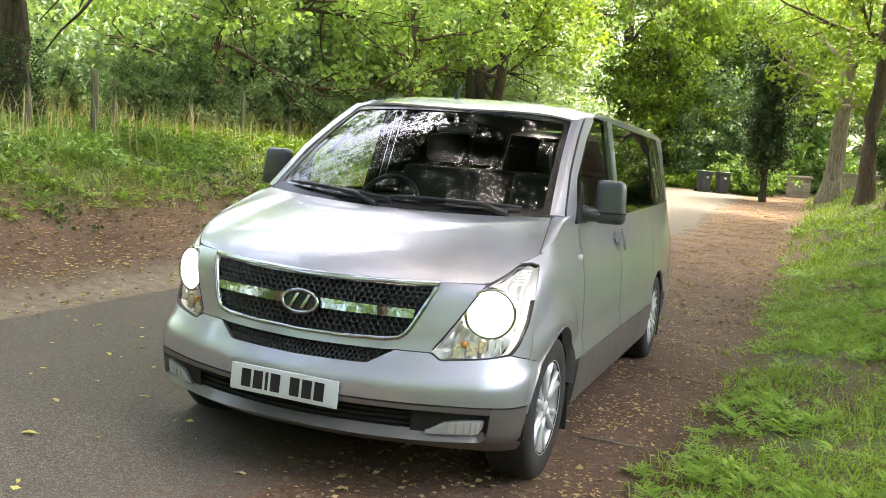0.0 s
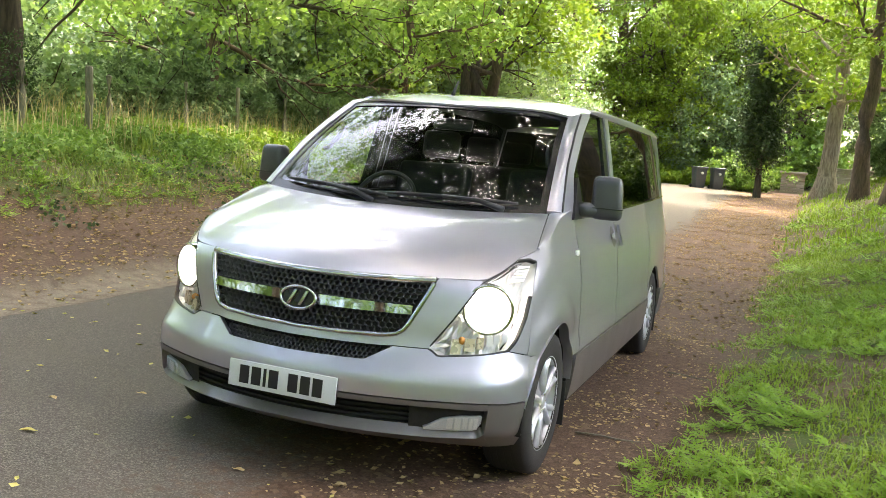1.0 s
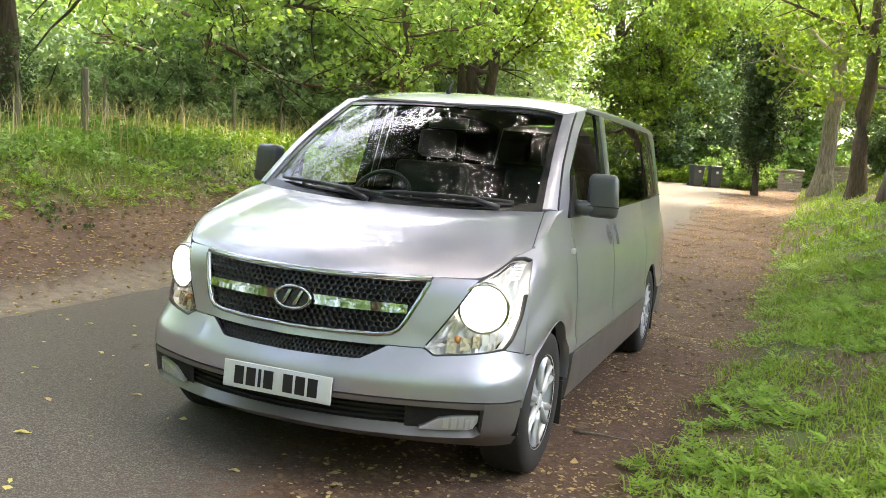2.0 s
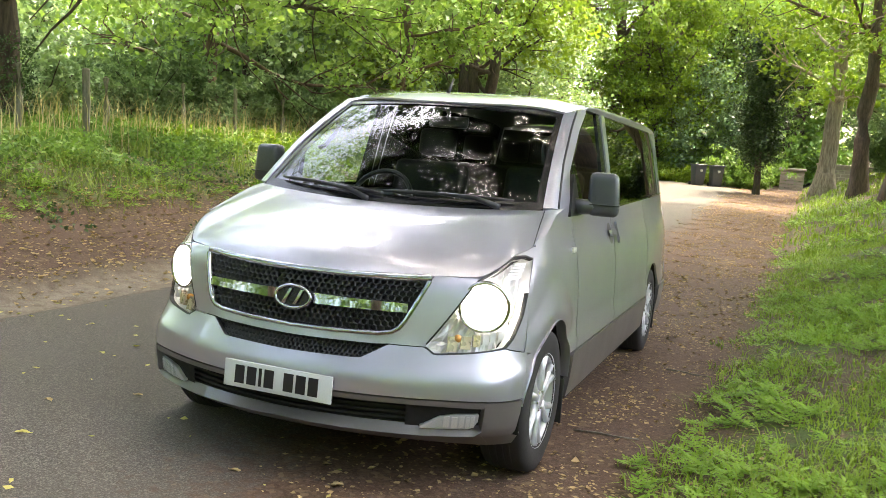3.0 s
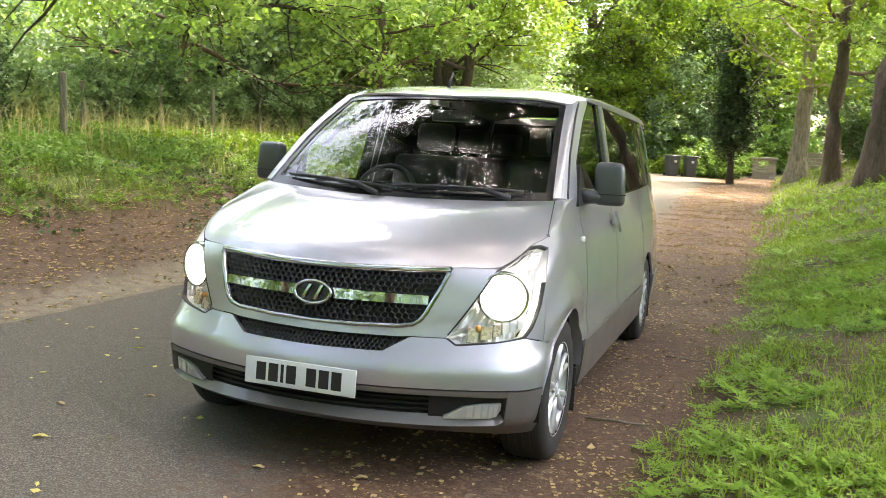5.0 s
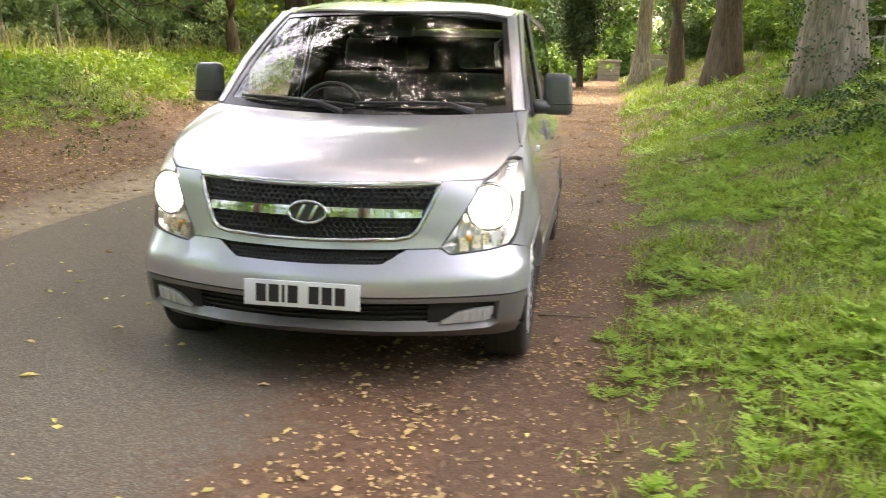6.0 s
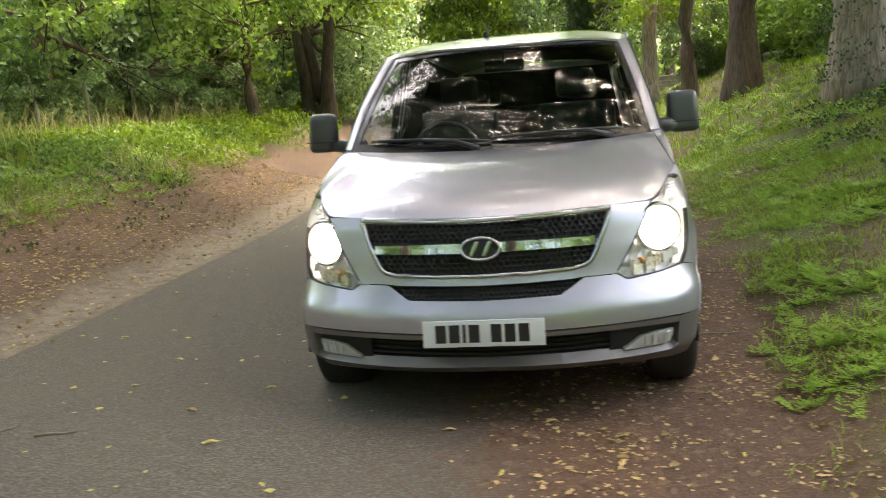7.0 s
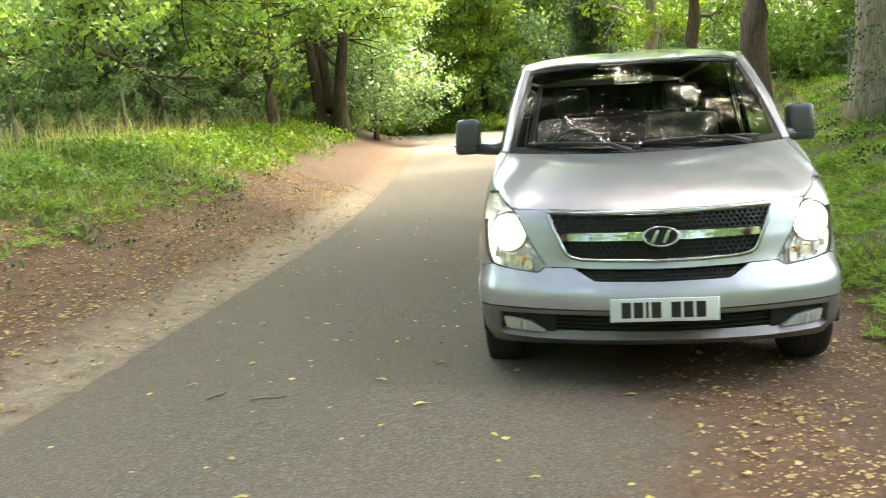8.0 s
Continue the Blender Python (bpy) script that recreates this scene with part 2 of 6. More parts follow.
def ground_material():
    m, t, p = nodes_of("woodland_ground")
    fine, mid, big = noise_node(t, 60, 6, 0.7), noise_node(t, 7, 5), noise_node(t, 0.8, 4)
    soil2 = soil_colour(t, fine, big)
    a = t.nodes.new("ShaderNodeAttribute")
    a.attribute_name = "pale"
    sand = ramp(t, fine.outputs[0], [(0.3, (0.19, 0.158, 0.115)), (0.7, (0.36, 0.305, 0.23))])
    af = t.nodes.new("ShaderNodeMath")
    af.operation = "MULTIPLY"
    link(t, a.outputs["Fac"], af.inputs[0])
    link(t, ramp(t, mid.outputs[0], [(0.32, grey(0.35)), (0.6, grey(1))]).outputs[0], af.inputs[1])
    c1 = mixed(t, af.outputs[0], soil2, sand.outputs[0])
    g = t.nodes.new("ShaderNodeAttribute")
    g.attribute_name = "green"
    gf = t.nodes.new("ShaderNodeMath")
    gf.operation = "MULTIPLY"
    link(t, g.outputs["Fac"], gf.inputs[0])
    link(t, ramp(t, mid.outputs[0], [(0.38, grey(0.2)), (0.58, grey(1))]).outputs[0], gf.inputs[1])
    moss = ramp(t, fine.outputs[0], [(0.3, (0.035, 0.06, 0.012)), (0.7, (0.13, 0.19, 0.04))])
    link(t, mixed(t, gf.outputs[0], c1, moss.outputs[0]), p.inputs["Base Color"])
    p.inputs["Roughness"].default_value = 0.95
    bump(t, p, fine.outputs[0], 0.8, 0.02)
    return m


ASPHALT, SOIL = asphalt_material(), ground_material()

# ---- building tools ----
def thing(name, at, label, category, group="", kind=""):
    ob = new(name)
    ob.location = at
    ob.empty_display_size = 0.2
    return tagged(ob, label, category, group, kind)


def part(name, bm, material, parent, label="", soft=True):
    """Links a bmesh as one mesh object under a thing or a part; the bmesh is in world metres."""
    me = bpy.data.meshes.new(name)
    bm.to_mesh(me)
    bm.free()
    return place(name, me, material, parent, label, soft)


def place(name, me, material, parent, label="", soft=True):
    if soft:
        me.polygons.foreach_set("use_smooth", [True] * len(me.polygons))
    me.materials.append(material)
    ob = new(name, me)
    if parent is not None:
        ob.parent = parent
        off = Vector((0, 0, 0))
        o = parent
        while o is not None:
            off += o.location
            o = o.parent
        ob.location = -off
    return tagged(ob, label)


def raw_mesh(name, verts, faces):
    """A mesh from arrays of vertices and of faces that all have the same number of corners."""
    me = bpy.data.meshes.new(name)
    verts, faces = np.asarray(verts, np.float32), np.asarray(faces, np.int32)
    k = faces.shape[1]
    me.vertices.add(len(verts))
    me.vertices.foreach_set("co", verts.ravel())
    me.loops.add(faces.size)
    me.loops.foreach_set("vertex_index", faces.ravel())
    me.polygons.add(len(faces))
    me.polygons.foreach_set("loop_start", np.arange(0, faces.size, k, dtype=np.int32))
    me.polygons.foreach_set("loop_total", np.full(len(faces), k, np.int32))
    me.update(calc_edges=True)
    return me


def box(bm, lo, hi, bevel=0.0, m=None, seg=2):
    got = bmesh.ops.create_cube(bm, size=1.0)["verts"]
    for v in got:
        v.co = Vector([lo[i] + (v.co[i] + 0.5) * (hi[i] - lo[i]) for i in range(3)])
    if bevel:
        es = {e for v in got for e in v.link_edges}
        got = bmesh.ops.bevel(bm, geom=list(es), offset=bevel, segments=seg, affect="EDGES", profile=0.6)["verts"]
        got = list({v for v in got})
    if m is not None:
        seen = set(got)
        for v in list(got):
            for e in v.link_edges:
                seen.update(e.verts)
        bmesh.ops.transform(bm, matrix=m, verts=list(seen))
    return bm


def tube(bm, pts, radii, sides=8, cap=True):
    """A tube along points, with a radius at each."""
    rings = []
    pts = [Vector(p) for p in pts]
    up = Vector((0, 0, 1))
    for i, p in enumerate(pts):
        d = (pts[min(i + 1, len(pts) - 1)] - pts[max(i - 1, 0)]).normalized()
        a = d.cross(up)
        if a.length < 0.05:
            a = d.cross(Vector((1, 0, 0)))
        a.normalize()
        b = d.cross(a)
        r = radii[i] if hasattr(radii, "__len__") else radii
        rings.append([bm.verts.new(p + r * (math.cos(k * 2 * math.pi / sides) * a + math.sin(k * 2 * math.pi / sides) * b)) for k in range(sides)])
    for q, r in zip(rings, rings[1:]):
        for k in range(sides):
            bm.faces.new((q[k], r[k], r[(k + 1) % sides], q[(k + 1) % sides]))
    if cap:
        bm.faces.new(rings[0][::1])
        bm.faces.new(rings[-1][::-1])
    return bm


def lathe(bm, profile, m, sides=32):
    """Turns a profile of (radius, height) round the z axis, then places it by m."""
    rings = []
    for r, h in profile:
        rings.append([bm.verts.new(m @ Vector((r * math.cos(k * 2 * math.pi / sides), r * math.sin(k * 2 * math.pi / sides), h))) for k in range(sides)])
    for q, r in zip(rings, rings[1:]):
        for k in range(sides):
            bm.faces.new((q[k], q[(k + 1) % sides], r[(k + 1) % sides], r[k]))
    return bm


def curve(x, xs, ys):
    """A smooth curve through a few knots."""
    if x <= xs[0]:
        return ys[0]
    for i in range(len(xs) - 1):
        if x <= xs[i + 1]:
            break
    else:
        return ys[-1]
    def slope(j):
        a, b = max(j - 1, 0), min(j + 1, len(xs) - 1)
        return (ys[b] - ys[a]) / (xs[b] - xs[a])
    h = xs[i + 1] - xs[i]
    t = (x - xs[i]) / h
    return (ys[i] * (2 * t**3 - 3 * t**2 + 1) + ys[i + 1] * (3 * t**2 - 2 * t**3)
            + h * (slope(i) * (t**3 - 2 * t**2 + t) + slope(i + 1) * (t**3 - t**2)))


def straight(x, xs, ys):
    return float(np.interp(x, xs, ys))

# ---- the lane, its banks and the ground ----
def lane_edge(y):
    """The asphalt's edge on the bank's side."""
    return -3.30 - 0.045 * y - 0.0021 * y * abs(y) if y < 40 else -8.46 - 0.5 * (y - 40)


def verge_edge(y):
    """Where the verge's green begins."""
    return float(np.interp(y, (-2, 0, 1.5, 3.4, 6, 12, 21, 32, 45), (1.15, 1.28, 1.43, 1.52, 1.62, 1.68, 1.84, 2.15, 2.4)))


def dirt_edge(y):
    """Where asphalt gives way to soil under the van."""
    return -0.15 - 0.022 * y


def rolling(x, y, k):
    return noise.noise((x * k, y * k, 3.1))


def patchy(x, y, k, lo, hi):
    return max(0.0, min(1.0, (0.5 + rolling(x, y, k) * 0.9 - lo) / (hi - lo)))


def ground_z(x, y):
    rise = 0.030 * max(0, y - 8) if y < 60 else 1.56
    left, right = lane_edge(y) - x, x - verge_edge(y)
    z = rise
    if left > 0:
        z += curve(left, (0, 0.52, 0.68, 1.0, 1.5, 3.0, 4.6, 7.0, 30.0), (-0.01, 0.02, 0.10, 0.15, 0.30, 0.88, 1.14, 1.30, 1.6))
        z += 0.07 * rolling(x, y, 0.9) * min(1, max(0, left - 0.6)) + 0.03 * rolling(x, y, 3.1) * min(1, max(0, left - 0.8))
    elif right > 0:
        d = min(right, 4.2)
        z += 0.30 * d + 0.022 * d * d + 0.06 * max(0, min(right - 4.2, 12))
        z += 0.05 * rolling(x, y, 0.8) * min(1, right) + 0.02 * rolling(x, y, 3.3) * min(1, right)
    elif x > dirt_edge(y):
        z += 0.012 * rolling(x, y, 2.5)
    return z


def spaced(a, b, near0, near1, fine, growth=1.16):
    """Stations from a to b, close together between near0 and near1."""
    v, out, step = near0, [], fine
    while v < near1:
        out.append(v)
        v += fine
    v, step = near1, fine
    while v < b:
        out.append(v)
        step *= growth
        v += step
    out.append(b)
    v, step, back = near0, fine, []
    while v > a:
        step *= growth
        v -= step
        back.append(max(v, a))
    return back[::-1] + out


def build_ground():
    xs, ys = spaced(-900, 900, -11, 8, 0.13), spaced(-900, 900, -4.5, 14, 0.16)
    verts, pale, green = [], [], []
    for y in ys:
        for x in xs:
            yy = max(-60, min(70, y))
            verts.append((x, y, ground_z(max(-60, min(60, x)), yy)))
            l, r = lane_edge(yy) - x, x - verge_edge(yy)
            pale.append(max(0.0, min(1.0, 1.5 - abs(l - 0.30) / 0.36)) * max(0.15, min(1.0, (20 - y) / 9)))
            green.append(max(0, min(1, (l - 2.1 + 0.7 * rolling(x, y, 0.7)) / 0.7)) if l > 0 else max(0, min(1, (r + 0.25 * rolling(x, y, 1.1)) / 0.5)) * (0.35 + 0.65 * patchy(x, y, 0.6, 0.36, 0.6)))
    n = len(xs)
    i = np.arange((len(ys) - 1) * (n - 1))
    a = (i // (n - 1)) * n + i % (n - 1)
    me = raw_mesh("ground", verts, np.stack([a, a + 1, a + n + 1, a + n], 1))
    for key, vals in (("pale", pale), ("green", green)):
        me.attributes.new(key, "FLOAT", "POINT").data.foreach_set("value", np.array(vals, np.float32))
    g = place("ground", me, SOIL, None)
    tagged(g, "woodland soil and leaf mould banks beside the lane", "ground", kind="structure")

    ys = spaced(-60, 46, -5, 14, 0.12, 1.1)
    verts, soil = [], []
    m = 44
    for y in ys:
        a, b = lane_edge(y) + 0.05 * rolling(0, y, 1.7) + 0.03 * rolling(5, y, 6.0), dirt_edge(y) + 0.9
        if y > 24:
            b += 0.03 * (y - 24)
        for k in range(m + 1):
            f = k / m
            x = a + (b - a) * f
            d = b - x
            verts.append((x, y, ground_z(x, y) + 0.006 + 0.045 * math.sin(math.pi * f) * min(1, f * 3) - (0.03 if d < 0.03 else 0)))
            soil.append(max(0, min(1, 1.15 - (d - 0.15) / (1.3 if y < 16 else 0.75) + 0.35 * rolling(x, y, 0.9))) + max(0, 0.45 - (x - a) / 0.35))
    i = np.arange((len(ys) - 1) * m)
    a = (i // m) * (m + 1) + i % m
    me = raw_mesh("road", verts, np.stack([a, a + 1, a + m + 2, a + m + 1], 1))
    me.attributes.new("soil", "FLOAT", "POINT").data.foreach_set("value", np.array(soil, np.float32))
    tagged(place("road", me, ASPHALT, None), "worn grey asphalt lane with leaves and soil on it", "road", kind="structure")


build_ground()

# ---- the van ----
# It faces -y. Its belt surface is a plan curve, front centre to rear corner (s), raised through the heights (z).
HALF = 0.955
AXLE_F, AXLE_R, AXLE_Z, ARCH = 0.825, 4.07, 0.338, 0.385


def van_width(z):
    return curve(z, (0.2, 0.35, 0.48, 0.55, 0.60, 0.7, 0.85, 0.98, 1.03, 1.09, 1.2, 1.75, 1.86), (0.92, 0.945, 0.957, 0.957, 0.946, 0.944, 0.934, 0.917, 0.905, 0.884, 0.862, 0.745, 0.715))


def nose(z):
    return curve(z, (0.18, 0.26, 0.29, 0.305, 0.34, 0.52, 0.6, 0.66, 0.8, 0.93, 1.1, 1.3), (0.20, 0.085, 0.022, 0.004, -0.006, -0.01, 0.03, 0.06, 0.085, 0.126, 0.30, 0.55))


def van_plan(s):
    if s < 0.76:
        return s, 0.36 * s * s
    if s < 1.5:
        t = (s - 0.76) / 0.74
        b = ((1 - t)**3, 3 * t * (1 - t)**2, 3 * t * t * (1 - t), t**3)
        return (b[0] * 0.76 + b[1] * 0.935 + b[2] * 0.962 + b[3] * HALF, b[0] * 0.208 + b[1] * 0.306 + b[2] * 0.42 + b[3] * 0.85)
    return HALF - 0.03 * max(0, (s - 4.6) / 1.0)**2, s - 0.65


def belt(s, z, out=0.0):
    """A point of the belt surface, pushed outwards by out."""
    def raw(s, z):
        x, y = van_plan(abs(s))
        f = 1 - min(1, max(0, (y - 0.3) / 0.8))
        f = f * f * (3 - 2 * f)
        return Vector((math.copysign(1, s) * x * (1 + (van_width(z) / HALF - 1) * min(1, max(0, (x - 0.3) / 0.5))), y + nose(z) * f, z))
    p = raw(s, z)
    if out:
        e = 0.004
        n = (raw(s + e, z) - raw(s - e, z)).cross(raw(s, z + e) - raw(s, z - e)).normalized()
        p = p + n * out
    return p


def sheet(bm, fn, nu, nv, fold=0.012, inward=None):
    """A grid over fn(u, v), turned outwards from the cabin's axis, its rim folded inwards."""
    g = [[fn(i / nu, j / nv) for j in range(nv + 1)] for i in range(nu + 1)]
    a, b, c = g[nu // 2][nv // 2], g[nu // 2 + 1][nv // 2], g[nu // 2][nv // 2 + 1]
    n = (b - a).cross(c - a)
    core = inward if inward is not None else Vector((0, min(4.2, max(0.9, a.y)), 0.85))
    flip = n.dot(a - core) < 0
    def normal(i, j):
        d = (g[min(i + 1, nu)][j] - g[max(i - 1, 0)][j]).cross(g[i][min(j + 1, nv)] - g[i][max(j - 1, 0)])
        d = d.normalized() if d.length > 1e-12 else n.normalized()
        return -d if flip else d
    vs = [[bm.verts.new(p) for p in row] for row in g]
    def quad(*q):
        q = [v for k, v in enumerate(q) if v not in q[:k]]
        if len(q) > 2:
            bm.faces.new(q[::-1] if flip else q)
    for i in range(nu):
        for j in range(nv):
            quad(vs[i][j], vs[i + 1][j], vs[i + 1][j + 1], vs[i][j + 1])
    if fold:
        rim = [(i, 0) for i in range(nu + 1)] + [(nu, j) for j in range(1, nv + 1)] + [(i, nv) for i in range(nu - 1, -1, -1)] + [(0, j) for j in range(nv - 1, 0, -1)]
        high = [bm.verts.new(g[i][j]) for i, j in rim]
        low = [bm.verts.new(g[i][j] - normal(i, j) * fold) for i, j in rim]
        for k in range(len(rim)):
            quad(high[k], low[k], low[(k + 1) % len(rim)], high[(k + 1) % len(rim)])
    return bm


def panel(bm, s0, s1, lo, hi, nu, nv, out=0.0, fold=0.012, side=1):
    """A sheet of the belt surface between two stations and between a lower and an upper line."""
    def f(u, v):
        s = s0 + (s1 - s0) * u
        a, b = lo(abs(s)), hi(abs(s))
        return belt(s * side, a + (b - a) * v, out)
    return sheet(bm, f, nu, nv, fold)


def slanted(bm, z0, z1, y0, y1, nu, nv, out=0.0, fold=0.012, side=1):
    """A sheet of the van's flank between two heights and between a front and a rear line."""
    def f(u, v):
        z = z0 + (z1 - z0) * v
        a, b = y0(z), y1(z)
        return belt(side * (a + (b - a) * u + 0.65), z, out)
    return sheet(bm, f, nu, nv, fold)


def band(bm, pts, width, proud, deep=0.012):
    """A raised moulding along points (s, z) of the belt surface."""
    rows = []
    for k, (s, z) in enumerate(pts):
        a, b = pts[max(k - 1, 0)], pts[min(k + 1, len(pts) - 1)]
        ds, dz = b[0] - a[0], b[1] - a[1]
        l = math.hypot(ds, dz)
        ns, nz = -dz / l, ds / l
        h = width / 2
        rows.append([bm.verts.new(belt(s + ns * q, z + nz * q, o)) for q, o in ((-h, -deep), (-h, proud * 0.6), (-h * 0.5, proud), (h * 0.5, proud), (h, proud * 0.6), (h, -deep))])
    for p, q in zip(rows, rows[1:]):
        for k in range(5):
            bm.faces.new((p[k], q[k], q[k + 1], p[k + 1]))
    bmesh.ops.recalc_face_normals(bm, faces=bm.faces[:])
    return bm


def bumper_line(s):
    return straight(s, (0, 0.85, 1.24), (0.452, 0.448, 0.437))


def bumper_top(s):
    return straight(s, (0, 0.33, 0.36, 0.43, 0.575, 0.616, 0.96, 1.22), (0.588, 0.592, 0.61, 0.652, 0.652, 0.624, 0.656, 0.622))


def lip_bottom(s):
    return straight(s, (0, 0.5, 0.88, 1.15, 1.3), (0.266, 0.252, 0.224, 0.212, 0.212))


def lamp_top(s):
    return straight(s, (0.575, 0.65, 0.75, 0.845, 0.95, 1.05, 1.13), (0.662, 0.774, 0.937, 0.981, 1.033, 1.036, 1.024))


def lamp_low(s):
    return straight(s, (0.575, 0.616, 0.965, 1.02, 1.09, 1.13), (0.655, 0.628, 0.66, 0.70, 0.79, 0.89))


def arch_line(y, axle):
    d = ARCH**2 - (y - axle)**2
    return AXLE_Z + math.sqrt(d) if d > 0 else 0.0


def hood_lip(s):
    return straight(s, (0, 0.4, 0.755), (0.930, 0.938, 0.948))


def hood_front(u):
    """The bonnet's front and side edge, from the middle to the windscreen's foot."""
    s = u * 1.12
    z = hood_lip(s) if s < 0.755 else straight(s, (0.755, 0.845, 0.95, 1.05, 1.12), (0.948, 0.986, 1.040, 1.058, 1.072))
    return belt(s, z, 0.001)


def hood_rear(u):
    x = 0.80 * u
    return Vector((x, 0.865 + 0.17 * u**2.2, 1.190 + 0.028 * u * u))


def hood_point(u, v):
    a, b = hood_front(abs(u)), hood_rear(abs(u))
    w = max(0.0, 1 - (abs(u) / 0.96)**2)
    p = a.lerp(b, v)
    p.z += (0.078 * w + 0.006) * 2.1 * v**0.7 * (1 - v)
    p.y -= 0.012 * w * math.sin(math.pi * min(1, v * 3)) if v < 0.33 else 0
    p.x *= math.copysign(1, u)
    return p


def screen_point(u, v):
    """The windscreen, u across from -1 to 1, v up from 0 to 1."""
    x0, y0, z0 = 0.785, 0.885 + 0.155 * abs(u)**2.2, 1.190 + 0.030 * u * u
    x1, y1, z1 = 0.665, 1.615 + 0.155 * abs(u)**2.4, 1.748 - 0.022 * u * u
    p = Vector((x0 * u, y0, z0)).lerp(Vector((x1 * u, y1, z1)), v)
    k = math.sin(math.pi * v) * 0.03
    return p + Vector((0, -k * 0.6, k * 0.8))


def roof_point(u, v):
    """The roof, u across from -1 to 1, v from the windscreen's top to the tail."""
    y = 1.60 + 3.40 * v + 0.20 * abs(u)**2.4 * (1 - v)**6
    c = curve(y, (1.55, 1.75, 2.1, 2.7, 3.4, 4.3, 4.8, 5.0), (1.742, 1.79, 1.848, 1.886, 1.898, 1.89, 1.865, 1.845))
    e = curve(y, (1.55, 1.80, 2.1, 2.7, 4.3, 5.0), (1.715, 1.740, 1.80, 1.822, 1.822, 1.79))
    w = curve(y, (1.6, 1.8, 2.1, 2.7, 4.6, 5.0), (0.665, 0.676, 0.71, 0.728, 0.728, 0.69))
    return Vector((w * u, y, e + (c - e) * (1 - abs(u)**3.6)))


def both(fn):
    for side in (1, -1):
        fn(side)


van = thing("people_carrier", (0, 2.5, 0), "silver eight-seat van with lit headlamps parked on the lane's edge", "van")


def van_panels():
    bm = bmesh.new()
    panel(bm, -1.175, 1.175, lambda s: bumper_line(s) + 0.004, bumper_top, 120, 9, fold=0.03)
    for side in (1, -1):
        def corner(u, v):
            z = 0.441 + 0.181 * v
            s1 = station_of(AXLE_F - math.sqrt(ARCH**2 - (z - AXLE_Z)**2))
            return belt(side * (1.172 + (max(s1, 1.176) - 1.172) * u), z, 0.0005)
        sheet(bm, corner, 4, 8, 0.03)
    part("front_bumper", bm, SILVER, van, "silver painted front bumper")

    bm = bmesh.new()
    panel(bm, -0.905, 0.905, lambda s: straight(s, (0, 0.62, 0.9), (0.430, 0.425, 0.418)), lambda s: bumper_line(s) - 0.003, 70, 3, fold=0.05)
    panel(bm, -0.88, 0.88, lip_bottom, lambda s: straight(s, (0, 0.6, 0.83, 0.88), (0.308, 0.294, 0.298, 0.32)), 70, 4, 0.004, fold=0.05)
    for side in (1, -1):
        panel(bm, 0.875, 1.175, lip_bottom, lambda s: bumper_line(s) - 0.003, 16, 8, 0.003, fold=0.04, side=side)
    part("lower_bumper", bm, LOWER, van, "grey-brown lower bumper and lip")

    bm = bmesh.new()
    panel(bm, -0.90, 0.90, lambda s: 0.26, lambda s: 0.43, 50, 3, -0.075, fold=0)
    part("lower_intake", bm, UNDER, van)
    for z in (0.325, 0.348, 0.371, 0.394):
        bm = bmesh.new()
        panel(bm, -0.60, 0.60, lambda s: z - 0.005, lambda s: z + 0.004, 40, 1, -0.05, fold=0.02)
        part("slat", bm, UNDER, van)

    bm = bmesh.new()
    for side in (1, -1):
        def inner(z):
            return straight(z, (0.652, 0.69, 0.70, 0.726, 0.80, 0.925, 0.945), (0.425, 0.425, 0.437, 0.466, 0.509, 0.565, 0.572))
        def outer(z):
            return straight(z, (0.652, 0.66, 0.774, 0.937, 0.945), (0.574, 0.572, 0.647, 0.748, 0.752))
        def f(u, v, side=side):
            z = 0.656 + v * (0.943 - 0.656)
            return belt(side * (inner(z) + u * (outer(z) - inner(z))), z)
        sheet(bm, f, 8, 16, 0.02)
    panel(bm, -0.43, 0.43, lambda s: straight(s, (0, 0.38, 0.43), (0.648, 0.652, 0.656)), lambda s: straight(s, (0, 0.33, 0.43), (0.682, 0.690, 0.702)), 50, 2, fold=0.03)
    part("grille_surround", bm, SILVER, van)

    bm = bmesh.new()
    sheet(bm, lambda u, v: hood_point(2 * u - 1, v), 64, 28, 0.02)
    part("bonnet", bm, SILVER, van, "silver bonnet mirroring sky and leaves")
    bm = bmesh.new()
    sheet(bm, lambda u, v: hood_point(2 * u - 1, v * 0.97 + 0.01) - Vector((0, -0.02, 0.035)), 24, 8, 0)
    part("bonnet_lining", bm, BLACK, van)

    def wing(side):
        bm = bmesh.new()
        panel(bm, 0.972, 1.136, bumper_top_seam, lambda s: lamp_low(s) - 0.004, 10, 8, fold=0.02, side=side)
        def lo(s):
            y = s - 0.65 if s > 1.5 else van_plan(s)[1] + 0.02
            return max(arch_line(y, AXLE_F), straight(s, (1.13, 1.24, 1.26), (0.634, 0.622, 0.60)) if s < 1.26 else (0.505 if s > 1.6 else 0))
        def hi(s):
            return straight(s, (1.136, 1.30, 1.5, 1.7, 1.98), (1.073, 1.115, 1.165, 1.205, 1.245))
        def swell(s, z):
            y = van_plan(s)[1]
            k = max(0, min(1, 1.25 - (math.hypot(y - AXLE_F, z - AXLE_Z) - ARCH) / 0.16))
            return 0.022 * k * k * (3 - 2 * k) * max(0, min(1, (z - 0.60) / 0.14)) * max(0, min(1, (1.985 - s) / 0.15))
        def skin(u, v):
            s = 1.138 + 0.847 * u
            z = lo(s) + (hi(s) - lo(s)) * v
            return belt(side * s, z, swell(s, z))
        sheet(bm, skin, 64, 30, 0.02)
